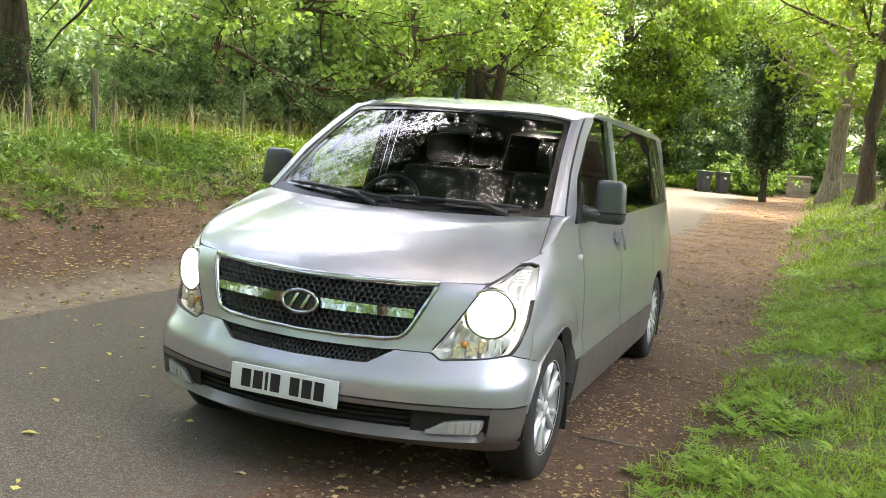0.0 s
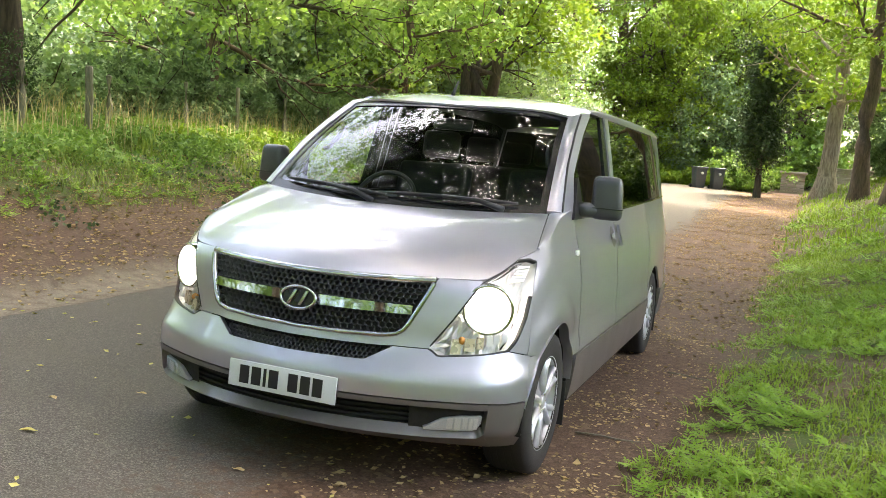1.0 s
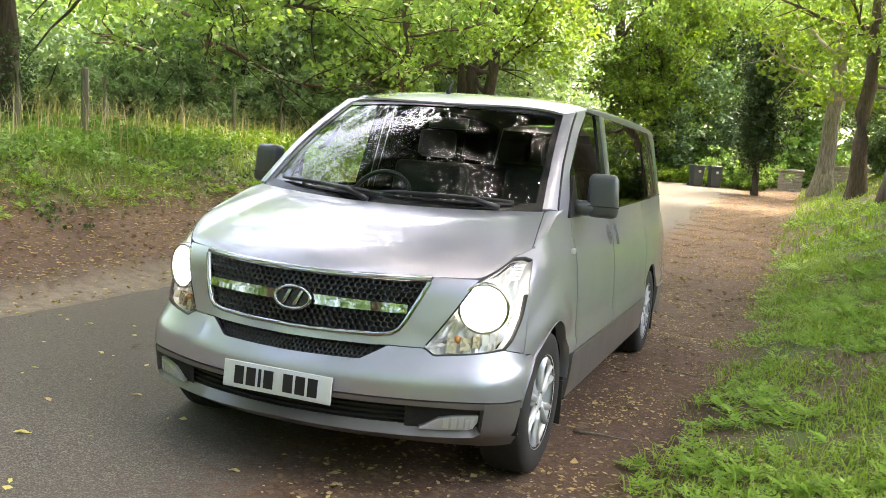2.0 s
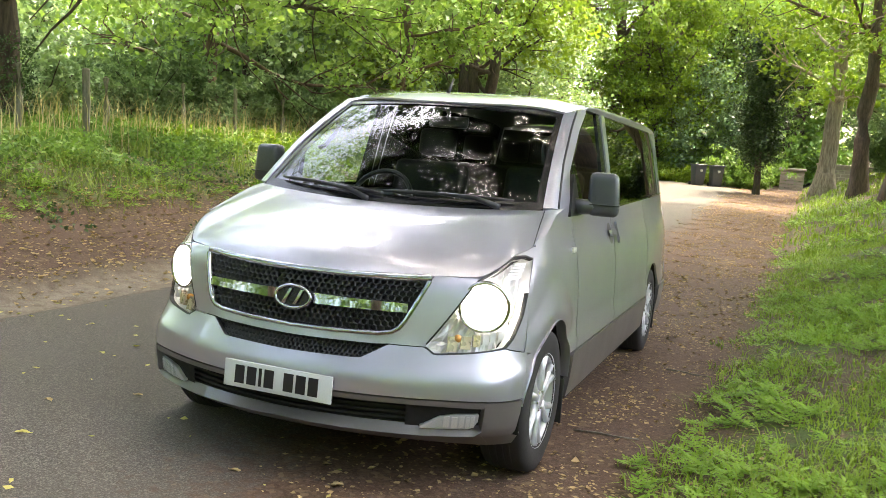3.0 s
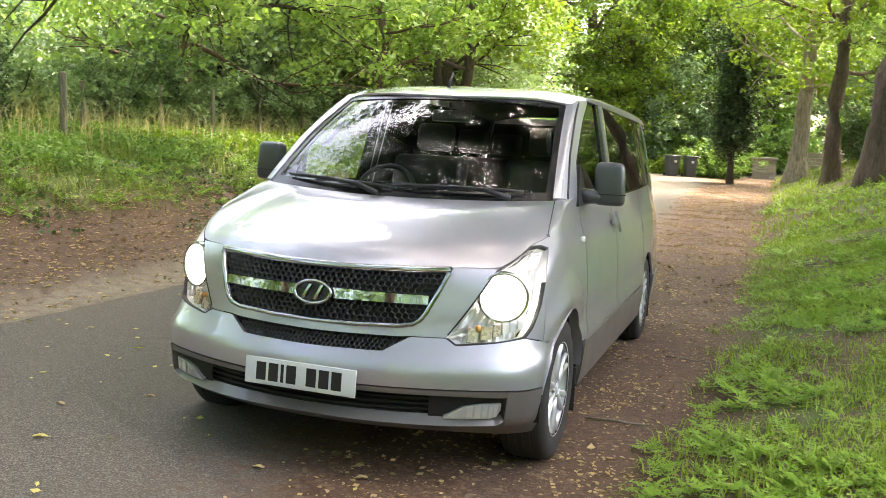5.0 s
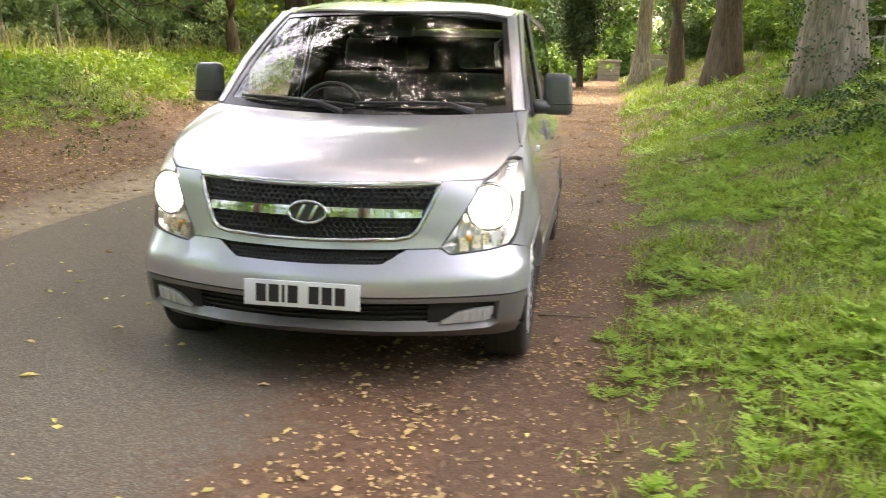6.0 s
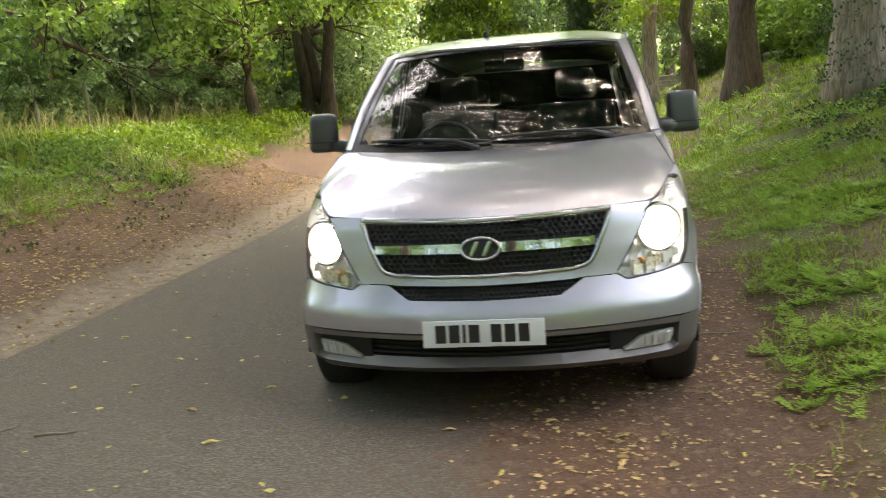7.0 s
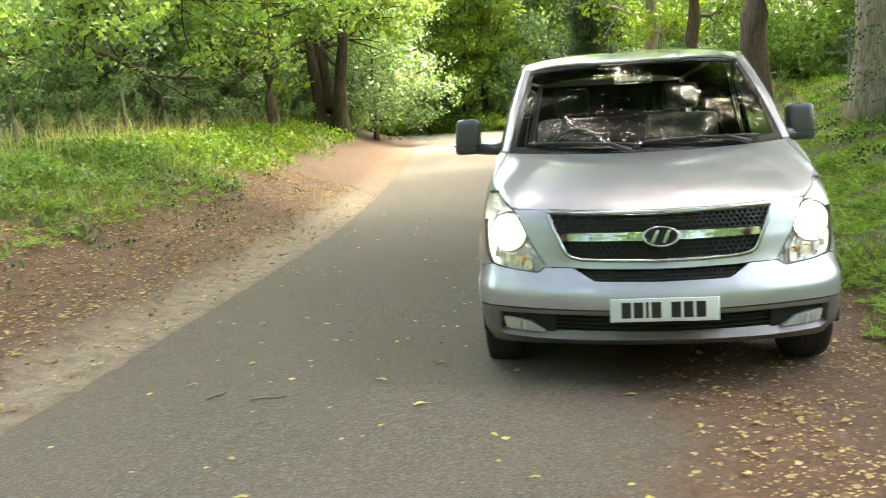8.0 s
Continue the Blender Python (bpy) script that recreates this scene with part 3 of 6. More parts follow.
        def top(u, v):
            a = hood_point(side * 1.0, min(1.0, u * 1.0))
            s = 1.136 + u * 0.72
            return (a + Vector((side * 0.004, 0, -0.001))).lerp(belt(side * s, hi(s)), v) + Vector((0, 0, 0.006)) * math.sin(math.pi * v)
        sheet(bm, top, 24, 5, 0.01)
        panel(bm, 0.96, 1.142, lambda s: lamp_top(min(s, 1.13)) + 0.004, lambda s: straight(s, (0.95, 1.05, 1.12, 1.15), (1.040, 1.058, 1.072, 1.076)) - 0.003, 8, 2, 0.0, 0.01, side)
        def rim(u, v):
            a = math.pi * (0.055 + 0.91 * u)
            y, z = AXLE_F - ARCH * math.cos(a), AXLE_Z + ARCH * math.sin(a)
            s = y + 0.65 if y > 0.85 else station_of(y)
            p = belt(side * s, max(z, 0.22), 0.006 + swell(s, z))
            p.x -= side * 0.05 * v
            return p
        sheet(bm, rim, 30, 3, 0, Vector((side * 2, AXLE_F, 2)))
        part("front_wing", bm, SILVER, van)
    both(wing)

    def doors(side):
        def belt_line(y):
            return straight(y, (1.3, 2.0, 2.45, 4.9), (1.205, 1.205, 1.205, 1.275))
        bm = bmesh.new()
        panel(bm, 1.997, 3.03, lambda s: 0.505, lambda s: belt_line(s - 0.65), 20, 14, fold=0.015, side=side)
        d = part("front_door", bm, SILVER, van)
        bm = bmesh.new()
        panel(bm, 2.86, 3.01, lambda s: 1.036, lambda s: 1.068, 8, 3, 0.030, 0.016, side)
        part("door_handle", bm, SILVER, d)
        # darker disc stands in for the shade in the handle's hollow
        bm = bmesh.new()
        panel(bm, 2.87, 3.0, lambda s: 1.052 - 0.062 * math.sqrt(max(0.02, 1 - ((s - 2.935) / 0.066)**2)), lambda s: 1.052 + 0.062 * math.sqrt(max(0.02, 1 - ((s - 2.935) / 0.066)**2)), 12, 4, 0.003, 0.0, side)
        part("handle_recess_shade", bm, LOWER, d)
        bm = bmesh.new()
        panel(bm, 3.042, 4.37, lambda s: 0.505, lambda s: belt_line(s - 0.65), 22, 14, fold=0.015, side=side)
        d = part("sliding_door", bm, SILVER, van)
        bm = bmesh.new()
        panel(bm, 3.08, 3.13, lambda s: 0.985, lambda s: 1.115, 3, 6, 0.028, 0.016, side)
        part("door_handle", bm, SILVER, d)
        bm = bmesh.new()
        panel(bm, 4.382, 5.62, lambda s: max(arch_line(s - 0.65, AXLE_R), 0.505 if s < 4.66 or s > 4.83 else 0.505), lambda s: belt_line(s - 0.65), 40, 14, fold=0.015, side=side)
        part("rear_quarter", bm, SILVER, van)
        bm = bmesh.new()
        panel(bm, 1.90, 4.352, lambda s: 0.262, lambda s: 0.498, 40, 6, 0.008, 0.03, side)
        panel(bm, 5.12, 5.62, lambda s: 0.25, lambda s: 0.498, 10, 6, 0.008, 0.03, side)
        part("sill_cladding", bm, LOWER, van, "grey-brown sill cladding along the doors")
    both(doors)

    def glazing(side):
        def front_edge(z):
            return straight(z, (1.2, 1.42, 1.64, 1.76), (1.29, 1.40, 1.73, 1.98))
        bm = bmesh.new()
        slanted(bm, 1.212, 1.765, lambda z: front_edge(z) + 0.06, lambda z: straight(z, (1.2, 1.77), (2.29, 2.32)), 12, 12, -0.012, 0, side)
        g = part("front_side_window", bm, SIDE_PANE, van)
        g.visible_shadow = False
        bm = bmesh.new()
        slanted(bm, 1.205, 1.775, lambda z: front_edge(z) + 0.02, lambda z: front_edge(z) + 0.07, 2, 12, -0.002, 0.02, side)
        slanted(bm, 1.200, 1.775, lambda z: straight(z, (1.2, 1.77), (2.26, 2.30)), lambda z: 2.415, 2, 12, -0.002, 0.02, side)
        slanted(bm, 1.195, 1.225, lambda z: front_edge(z) + 0.02, lambda z: 2.36, 12, 1, 0.004, 0.02, side)
        part("window_seal", bm, GLOSS_BLACK, van)
        bm = bmesh.new()
        slanted(bm, 1.205, 1.775, lambda z: 2.42, lambda z: straight(z, (1.2, 1.77), (2.51, 2.53)), 3, 14, 0.006, 0.03, side)
        part("door_pillar", bm, SILVER, van)
        bm = bmesh.new()
        slanted(bm, 1.222, 1.785, lambda z: straight(z, (1.2, 1.78), (2.53, 2.55)), lambda z: 3.735, 12, 10, -0.004, 0.01, side)
        part("sliding_door_window", bm, DARK_PANE, van, "dark tinted side window")
        bm = bmesh.new()
        slanted(bm, 1.262, 1.785, lambda z: 3.75, lambda z: straight(z, (1.2, 1.6, 1.78), (4.74, 4.72, 4.55)), 12, 10, -0.004, 0.01, side)
        part("rear_side_window", bm, DARK_PANE, van, "dark tinted rear side window")
        bm = bmesh.new()
        slanted(bm, 1.19, 1.83, lambda z: 2.36, lambda z: 4.97, 20, 8, -0.022, 0, side)
        part("window_backing", bm, DARK_PANE, van)
        bm = bmesh.new()
        panel(bm, 3.05, 5.60, lambda s: straight(s - 0.65, (2.4, 4.9), (1.197, 1.262)), lambda s: straight(s - 0.65, (2.4, 4.9), (1.210, 1.274)), 20, 1, 0.008, 0.015, side)
        part("window_trim", bm, CHROME, van)
        bm = bmesh.new()
        slanted(bm, 1.22, 1.80, lambda z: straight(z, (1.2, 1.6, 1.78), (4.76, 4.74, 4.57)), lambda z: 4.97, 6, 12, 0.0, 0.02, side)
        part("rear_pillar", bm, SILVER, van)
        # windscreen pillar: from the glass edge out to the door's edge, then the rail over the doors
        def pillar(u, v):
            z = 1.20 + 0.575 * v
            a = screen_point(side * 1.0, max(0, min(1, (z - 1.215) / 0.51))) + Vector((side * 0.006, -0.004, 0.010))
            b = belt(side * (front_edge(z) + 0.02 + 0.65), z, 0.002)
            p = a.lerp(b, u)
            n = Vector((side * 0.8, -0.6, 0.2)).normalized()
            return p + n * 0.036 * math.sin(math.pi * u**0.5)
        def corner(u, v):
            y = 1.805 + 0.20 * u
            a = roof_point(side * 1.0, (y - 1.60) / 3.4)
            k = pillar(u, 1.0)
            return a.lerp(k, v)
        bm = bmesh.new()
        sheet(bm, pillar, 8, 24, 0.02)
        sheet(bm, corner, 8, 3, 0)
        pil = part("windscreen_pillar", bm, SILVER, van)
        # the shut line between pillar and door frame
        bm = bmesh.new()
        n = Vector((side * 0.8, -0.6, 0.2)).normalized()
        tube(bm, [pillar(0.40, 0.02 + 0.96 * k / 16) for k in range(17)], 0.007, 6)
        part("shut_line", bm, BLACK, pil)
        def rail(u, v):
            y = 2.0 + 2.96 * u
            a = belt(side * (y + 0.65), 1.775, 0.003)
            b = roof_point(side * 1.0, (y - 1.60) / 3.4)
            p = a.lerp(b, v)
            return p + Vector((side * 0.012, 0, 0.008)) * math.sin(math.pi * v)
        bm = bmesh.new()
        sheet(bm, rail, 40, 5, 0.01)
        part("roof_rail", bm, SILVER, van)
    both(glazing)

    bm = bmesh.new()
    sheet(bm, lambda u, v: roof_point(2 * u - 1, v), 40, 60, 0.012)
    part("roof", bm, SILVER, van, "silver roof with sky reflections")
    bm = bmesh.new()
    sheet(bm, lambda u, v: roof_point((2 * u - 1) * 0.98, v * 0.97 + 0.02) - Vector((0, 0, 0.035)), 12, 20, 0, Vector((0, 2.5, 3)))
    part("roof_lining", bm, LINING, van)

    bm = bmesh.new()
    sheet(bm, lambda u, v: screen_point((2 * u - 1) * 0.985, 0.015 + 0.97 * v), 40, 20, 0)
    part("windscreen", bm, PANE, van, "clear windscreen full of leaf reflections")
    bm = bmesh.new()
    o = Vector((0, -0.003, 0.004))
    sheet(bm, lambda u, v: screen_point(2 * u - 1, v * 0.085 - 0.03) + o, 40, 2, 0.01)
    sheet(bm, lambda u, v: screen_point(2 * u - 1, 0.955 + v * 0.05) + o, 40, 2, 0.01)
    for side in (1, -1):
        sheet(bm, lambda u, v: screen_point(side * (0.962 + 0.046 * u), -0.02 + 1.02 * v) + o, 3, 24, 0.012)
    part("windscreen_border", bm, GLOSS_BLACK, van)

    # tail
    def tail(u, v):
        k, z = 2 * u - 1, 0.30 + 1.50 * v
        p = belt(5.62, z)
        return Vector((p.x * k, 4.97 + 0.12 * (1 - k**6) * (1 - 0.5 * v * v), z))
    bm = bmesh.new()
    sheet(bm, tail, 16, 12, 0.01)
    part("tailgate", bm, SILVER, van)
    bm = bmesh.new()
    sheet(bm, lambda u, v: tail(0.03 + 0.94 * u, 0.06 + 0.90 * v) - Vector((0, 0.05, 0)), 12, 8, 0, Vector((0, 9, 1)))
    part("tailgate_lining", bm, SEAT, van)


def bumper_top_seam(s):
    return straight(s, (0.96, 1.22), (0.660, 0.626))


def station_of(y):
    """The station of the plan curve at a depth y of the front corner."""
    a, b = 0.5, 1.5
    for _ in range(40):
        m = (a + b) / 2
        if van_plan(m)[1] < y:
            a = m
        else:
            b = m
    return a


van_panels()


def van_face():
    # grille: frame, bar, honeycomb, badge
    right = [(0.0, 0.921), (0.2, 0.923), (0.4, 0.928), (0.562, 0.933)]
    edge = [(0.558, 0.918), (0.53, 0.855), (0.505, 0.80), (0.482, 0.752), (0.462, 0.722), (0.435, 0.704), (0.38, 0.694), (0.2, 0.688), (0.0, 0.686)]
    top = [(-s, z) for s, z in right[:0:-1]] + right
    bm = bmesh.new()
    band(bm, top, 0.022, 0.012, 0.03)
    part("grille_frame", bm, CHROME, van, "chrome grille frame")
    bm = bmesh.new()
    band(bm, edge + [(-s, z) for s, z in edge[-2::-1]], 0.020, 0.012, 0.03)
    part("grille_frame", bm, CHROME, van, "chrome grille frame")
    bm = bmesh.new()
    panel(bm, -0.487, 0.487, lambda s: 0.785 + 0.004 * s, lambda s: 0.829 - 0.01 * s, 50, 4, 0.006, 0.04)
    part("grille_bar", bm, CHROME, van, "polished chrome grille bar")
    bm = bmesh.new()
    panel(bm, -0.57, 0.57, lambda s: 0.675, lambda s: 0.93, 40, 4, -0.055, 0)
    part("grille_backing", bm, BLACK, van)

    def honeycomb(name, inside, z0, z1, smax, out, pitch=0.029):
        vs, fs = [], []
        rows = int((z1 - z0) / (pitch * 0.75)) + 2
        for r in range(rows):
            z = z0 + r * pitch * 0.75
            n = int(2 * smax / pitch) + 2
            for k in range(n):
                s = -smax + (k + 0.5 * (r % 2)) * pitch
                if not inside(abs(s), z):
                    continue
                base = len(vs)
                for q in range(6):
                    a = math.pi / 6 + q * math.pi / 3
                    ca, sa = math.cos(a) * pitch * 0.577, math.sin(a) * pitch * 0.50
                    for sc, o in ((1.0, 0.0), (0.87, 0.0), (0.82, -0.03)):
                        vs.append(belt(s + ca * sc, z + sa * sc, out + o))
                for q in range(6):
                    a, b = base + 3 * q, base + 3 * ((q + 1) % 6)
                    fs += [(a, b, b + 1, a + 1), (a + 1, b + 1, b + 2, a + 2)]
        place(name, raw_mesh(name, vs, fs), MESH_BLACK, van, "black honeycomb mesh", False)

    def in_grille(s, z):
        e = straight(z, (0.69, 0.70, 0.722, 0.752, 0.80, 0.855, 0.918), (0.30, 0.42, 0.455, 0.475, 0.497, 0.522, 0.55))
        return s < e and 0.694 < z < 0.918 + 0.01 * s
    honeycomb("grille_mesh", in_grille, 0.69, 0.93, 0.56, -0.012)
    honeycomb("intake_mesh", lambda s, z: s < straight(z, (0.588, 0.66), (0.33, 0.43)), 0.585, 0.66, 0.43, -0.03, 0.022)
    bm = bmesh.new()
    panel(bm, -0.45, 0.45, lambda s: 0.57, lambda s: 0.67, 40, 2, -0.06, 0)
    part("intake_backing", bm, BLACK, van)

    m = pose(0, belt(0, 0.806).y - 0.024, 0.806, 90 - 10, 0, 0)
    bm = bmesh.new()
    n, t = 40, 10
    for ra, rb, r in ((0.084, 0.047, 0.0075),):
        rings = []
        for k in range(n):
            a = 2 * math.pi * k / n
            c, d = Vector((ra * math.cos(a), rb * math.sin(a), 0)), Vector((math.cos(a), math.sin(a), 0))
            rings.append([bm.verts.new(m @ (c + d * r * math.cos(q * 2 * math.pi / t) + Vector((0, 0, r * math.sin(q * 2 * math.pi / t))))) for q in range(t)])
        for k in range(n):
            for q in range(t):
                bm.faces.new((rings[k][q], rings[(k + 1) % n][q], rings[(k + 1) % n][(q + 1) % t], rings[k][(q + 1) % t]))
    badge = part("badge_ring", bm, CHROME, van, "oval chrome badge ring")
    bm = bmesh.new()
    bmesh.ops.create_circle(bm, cap_ends=True, segments=32, radius=1.0, matrix=m @ Matrix.Diagonal((0.082, 0.045, 1, 1)) @ pose(0, 0, -0.004))
    part("badge_plate", bm, GLOSS_BLACK, badge)
    for dx, lean in ((-0.028, 0.0), (0.028, 0.0)):
        bm = bmesh.new()
        box(bm, (-0.0085, -0.033, -0.004), (0.0085, 0.033, 0.006), 0.003)
        sh = Matrix.Identity(4)
        sh[0][1] = 0.45
        bmesh.ops.transform(bm, matrix=m @ pose(dx, 0, 0) @ sh, verts=bm.verts[:])
        part("badge_bar", bm, CHROME, badge)

    # plate with plain bars in place of its signs
    m = pose(0, -0.024, 0.459, 90 - 3, 0, 0)
    bm = bmesh.new()
    box(bm, (-0.26, -0.0575, -0.004), (0.26, 0.0575, 0.003), 0.003)
    bmesh.ops.transform(bm, matrix=m, verts=bm.verts[:])
    plate = part("number_plate", bm, WHITE_PLATE, van, "white plate with black bars")
    bm = bmesh.new()
    box(bm, (-0.25, -0.05, -0.03), (0.25, 0.05, -0.005), 0.003)
    bmesh.ops.transform(bm, matrix=m, verts=bm.verts[:])
    part("plate_holder", bm, BLACK, van)
    x = -0.205
    for k, wide in enumerate((0.046, 0.046, 0.014, 0.046, 0.046, 0.046, 0.046)):
        bm = bmesh.new()
        box(bm, (x, -0.0385, 0.002), (x + wide, 0.0385, 0.0042))
        bmesh.ops.transform(bm, matrix=m, verts=bm.verts[:])
        part("sign_bar", bm, INK, plate, soft=False)
        x += wide + (0.048 if k == 3 else 0.0125)


van_face()


def van_lamps(side):
    lamp = new("headlamp")
    lamp.parent, lamp.location = van, (0, -2.5, 0)
    tagged(lamp, "clear headlamp with a lit bulb")
    bm = bmesh.new()
    panel(bm, 0.577, 1.128, lambda s: lamp_low(s) + 0.003, lambda s: lamp_top(s) - 0.003, 40, 14, 0.001, 0, side)
    o = part("lens", bm, LENS, lamp)
    o.visible_shadow = False
    bm = bmesh.new()
    rng = random.Random(40 + side)
    cell = [[rng.uniform(-0.014, 0.008) for _ in range(9)] for _ in range(27)]
    def bowl(u, v):
        q = 0.577 + 0.551 * u
        lo, hi = lamp_low(q) + 0.002, lamp_top(q) - 0.002
        return belt(side * q, lo + (hi - lo) * v, -0.060 + cell[round(u * 26)][round(v * 8)])
    sheet(bm, bowl, 26, 8, 0)
    def skirt(u, v, line):
        s = 0.577 + 0.551 * u
        return belt(side * s, line(s), -0.06 * v)
    sheet(bm, lambda u, v: skirt(u, v, lambda s: lamp_low(s) + 0.002), 40, 2, 0)
    sheet(bm, lambda u, v: skirt(u, v, lambda s: lamp_top(s) - 0.002), 40, 2, 0)
    for s in (0.578, 1.127):
        sheet(bm, lambda u, v: belt(side * s, lamp_low(s) + (lamp_top(s) - lamp_low(s)) * v, -0.06 * u), 2, 6, 0)
    part("reflector", bm, REFLECTOR, lamp, soft=False)
    bm = bmesh.new()
    low = [(0.577 + 0.551 * k / 30, lamp_low(0.577 + 0.551 * k / 30)) for k in range(31)]
    high = [(0.577 + 0.551 * k / 30, lamp_top(0.577 + 0.551 * k / 30)) for k in range(31)]
    band(bm, [(side * s, z) for s, z in low], 0.007, 0.001, 0.02)
    band(bm, [(side * s, z) for s, z in high], 0.007, 0.001, 0.02)
    part("seal", bm, BLACK, lamp)
    # main bulb bowl, faces forward
    c = belt(side * 0.800, 0.828, -0.012)
    m = look(c, c + Vector((side * 0.42, -1, 0.02)))
    bm = bmesh.new()
    lathe(bm, [(0.098, 0.0), (0.104, 0.006), (0.110, -0.002), (0.112, -0.03)][::-1], m @ pose(0, 0, 0, 180))
    part("bezel", bm, CHROME, lamp)
    bm = bmesh.new()
    lathe(bm, [(0.0, -0.036), (0.03, -0.034), (0.06, -0.026), (0.074, -0.019)], m @ pose(0, 0, 0, 180))
    part("lit_bowl", bm, BEAM, lamp)
    # rim made to glow, in place of the lamp's soft halo
    bm = bmesh.new()
    lathe(bm, [(0.074, -0.019), (0.086, -0.010), (0.098, 0.0)], m @ pose(0, 0, 0, 180))
    part("bowl_glow_rim", bm, HALO, lamp)
    # indicator bowl low and inboard, position lamp above
    c = belt(side * 0.70, 0.695, -0.035)
    bm = bmesh.new()
    bmesh.ops.create_uvsphere(bm, u_segments=14, v_segments=8, radius=0.017, matrix=Matrix.Translation(c))
    part("indicator", bm, AMBER, lamp)
    for k in range(6):
        bm = bmesh.new()
        s = 0.66 + 0.05 * k
        panel(bm, s, s + 0.04, lambda q: 0.645 + 0.01 * k, lambda q: 0.70 + 0.006 * k, 2, 3, -0.026 + 0.012 * (k % 2), 0.02, side)
        part("facet", bm, GOLD if k < 3 else REFLECTOR, lamp)
    for k in range(5):
        bm = bmesh.new()
        z = 0.955 + 0.013 * k
        panel(bm, 0.93 + 0.012 * k, 1.06 + 0.008 * k, lambda q: z, lambda q: z + 0.009, 6, 1, -0.02, 0.02, side)
        part("facet", bm, REFLECTOR, lamp)

    fog = new("fog_lamp")
    fog.parent, fog.location = van, (0, -2.5, 0)
    tagged(fog, "unlit clear fog lamp in a black bezel")
    def hi(s):
        return straight(s, (0.595, 0.67, 0.74, 0.87), (0.325, 0.374, 0.386, 0.388))
    def lo(s):
        return straight(s, (0.595, 0.80, 0.83, 0.87), (0.314, 0.316, 0.326, 0.37))
    bm = bmesh.new()
    panel(bm, 0.54, 0.90, lambda s: 0.292, lambda s: 0.416, 14, 5, -0.034, 0.0, side)
    part("bezel", bm, UNDER, fog)
    bm = bmesh.new()
    panel(bm, 0.602, 0.852, lambda s: lo(s) + 0.004, lambda s: hi(s) - 0.004, 14, 5, -0.004, 0, side)
    o = part("lens", bm, LENS, fog)
    o.visible_shadow = False
    bm = bmesh.new()
    panel(bm, 0.60, 0.856, lambda s: lo(s) + 0.002, lambda s: hi(s) - 0.002, 14, 5, -0.018, 0.02, side)
    part("reflector", bm, ALLOY, fog)
    for k in range(5):
        bm = bmesh.new()
        s = 0.69 + 0.03 * k
        panel(bm, s, s + 0.022, lambda q: 0.330, lambda q: 0.378, 2, 3, -0.012 + 0.004 * (k % 2), 0.006, side)
        part("facet", bm, REFLECTOR, fog)

    # side repeater
    c = belt(side * (1.265 + 0.65), 1.02, 0.004)
    bm = bmesh.new()
    box(bm, (-0.008, -0.028, -0.014), (0.010, 0.028, 0.014), 0.006, Matrix.Translation(c))
    part("side_repeater", bm, REFLECTOR, van, "clear side repeater")


both(van_lamps)


def van_mirror(side):
    mir = new("door_mirror")
    mir.parent, mir.location = van, (0, -2.5, 0)
    tagged(mir, "dark grey door mirror")
    mx, my, mz = (0.99, 1.49, 1.310) if side > 0 else (-1.085, 1.55, 1.325)
    bm = bmesh.new()
    box(bm, (-0.085, -0.065, -0.118), (0.085, 0.055, 0.112), 0.045, seg=4)
    for v in bm.verts:
        k = (v.co.z + 0.125) / 0.25
        v.co.x *= 1.0 - 0.10 * k
        v.co.y = v.co.y * (1.0 - 0.15 * k) if v.co.y < 0 else v.co.y
        v.co.x += 0.008 * (1 - k)
    bmesh.ops.transform(bm, matrix=pose(mx, my, mz, 0, 0, side * 8) @ Matrix.Diagonal((side, 1, 1, 1)), verts=bm.verts[:])
    bmesh.ops.recalc_face_normals(bm, faces=bm.faces[:])
    h = part("housing", bm, MIRROR_GREY, mir)
    bm = bmesh.new()
    box(bm, (-0.094, -0.069, -0.003), (0.092, 0.045, 0.003), 0.002)
    bmesh.ops.transform(bm, matrix=pose(mx, my, mz - 0.056, 0, 0, side * 8), verts=bm.verts[:])
    part("housing_seam", bm, BLACK, mir)
    bm = bmesh.new()
    box(bm, (-0.07, -0.006, -0.09), (0.066, -0.002, 0.09), 0.001)
    bmesh.ops.transform(bm, matrix=pose(mx, my + 0.058, mz, 0, 0, side * 8), verts=bm.verts[:])
    part("mirror_glass", bm, CHROME, mir)
    bm = bmesh.new()
    tube(bm, [(side * 0.84, 1.44, 1.240), (side * 0.90, my - 0.05, 1.238), (side * 0.95, my - 0.02, 1.238), (mx - side * 0.01, my, 1.246)], [0.05, 0.048, 0.046, 0.04], 12)
    for v in bm.verts:
        v.co.z = 1.232 + (v.co.z - 1.232) * 0.85
    part("arm", bm, MIRROR_GREY, mir)
    bm = bmesh.new()
    def sail(u, v):
        z = 1.185 + 0.215 * v
        y0 = straight(z, (1.185, 1.40), (1.27, 1.455))
        y1 = straight(z, (1.185, 1.40), (1.52, 1.475))
        return belt(side * (y0 + (y1 - y0) * u + 0.65), z, 0.014)
    sheet(bm, sail, 4, 6, 0.03)
    part("sail_plate", bm, BLACK, mir)


both(van_mirror)


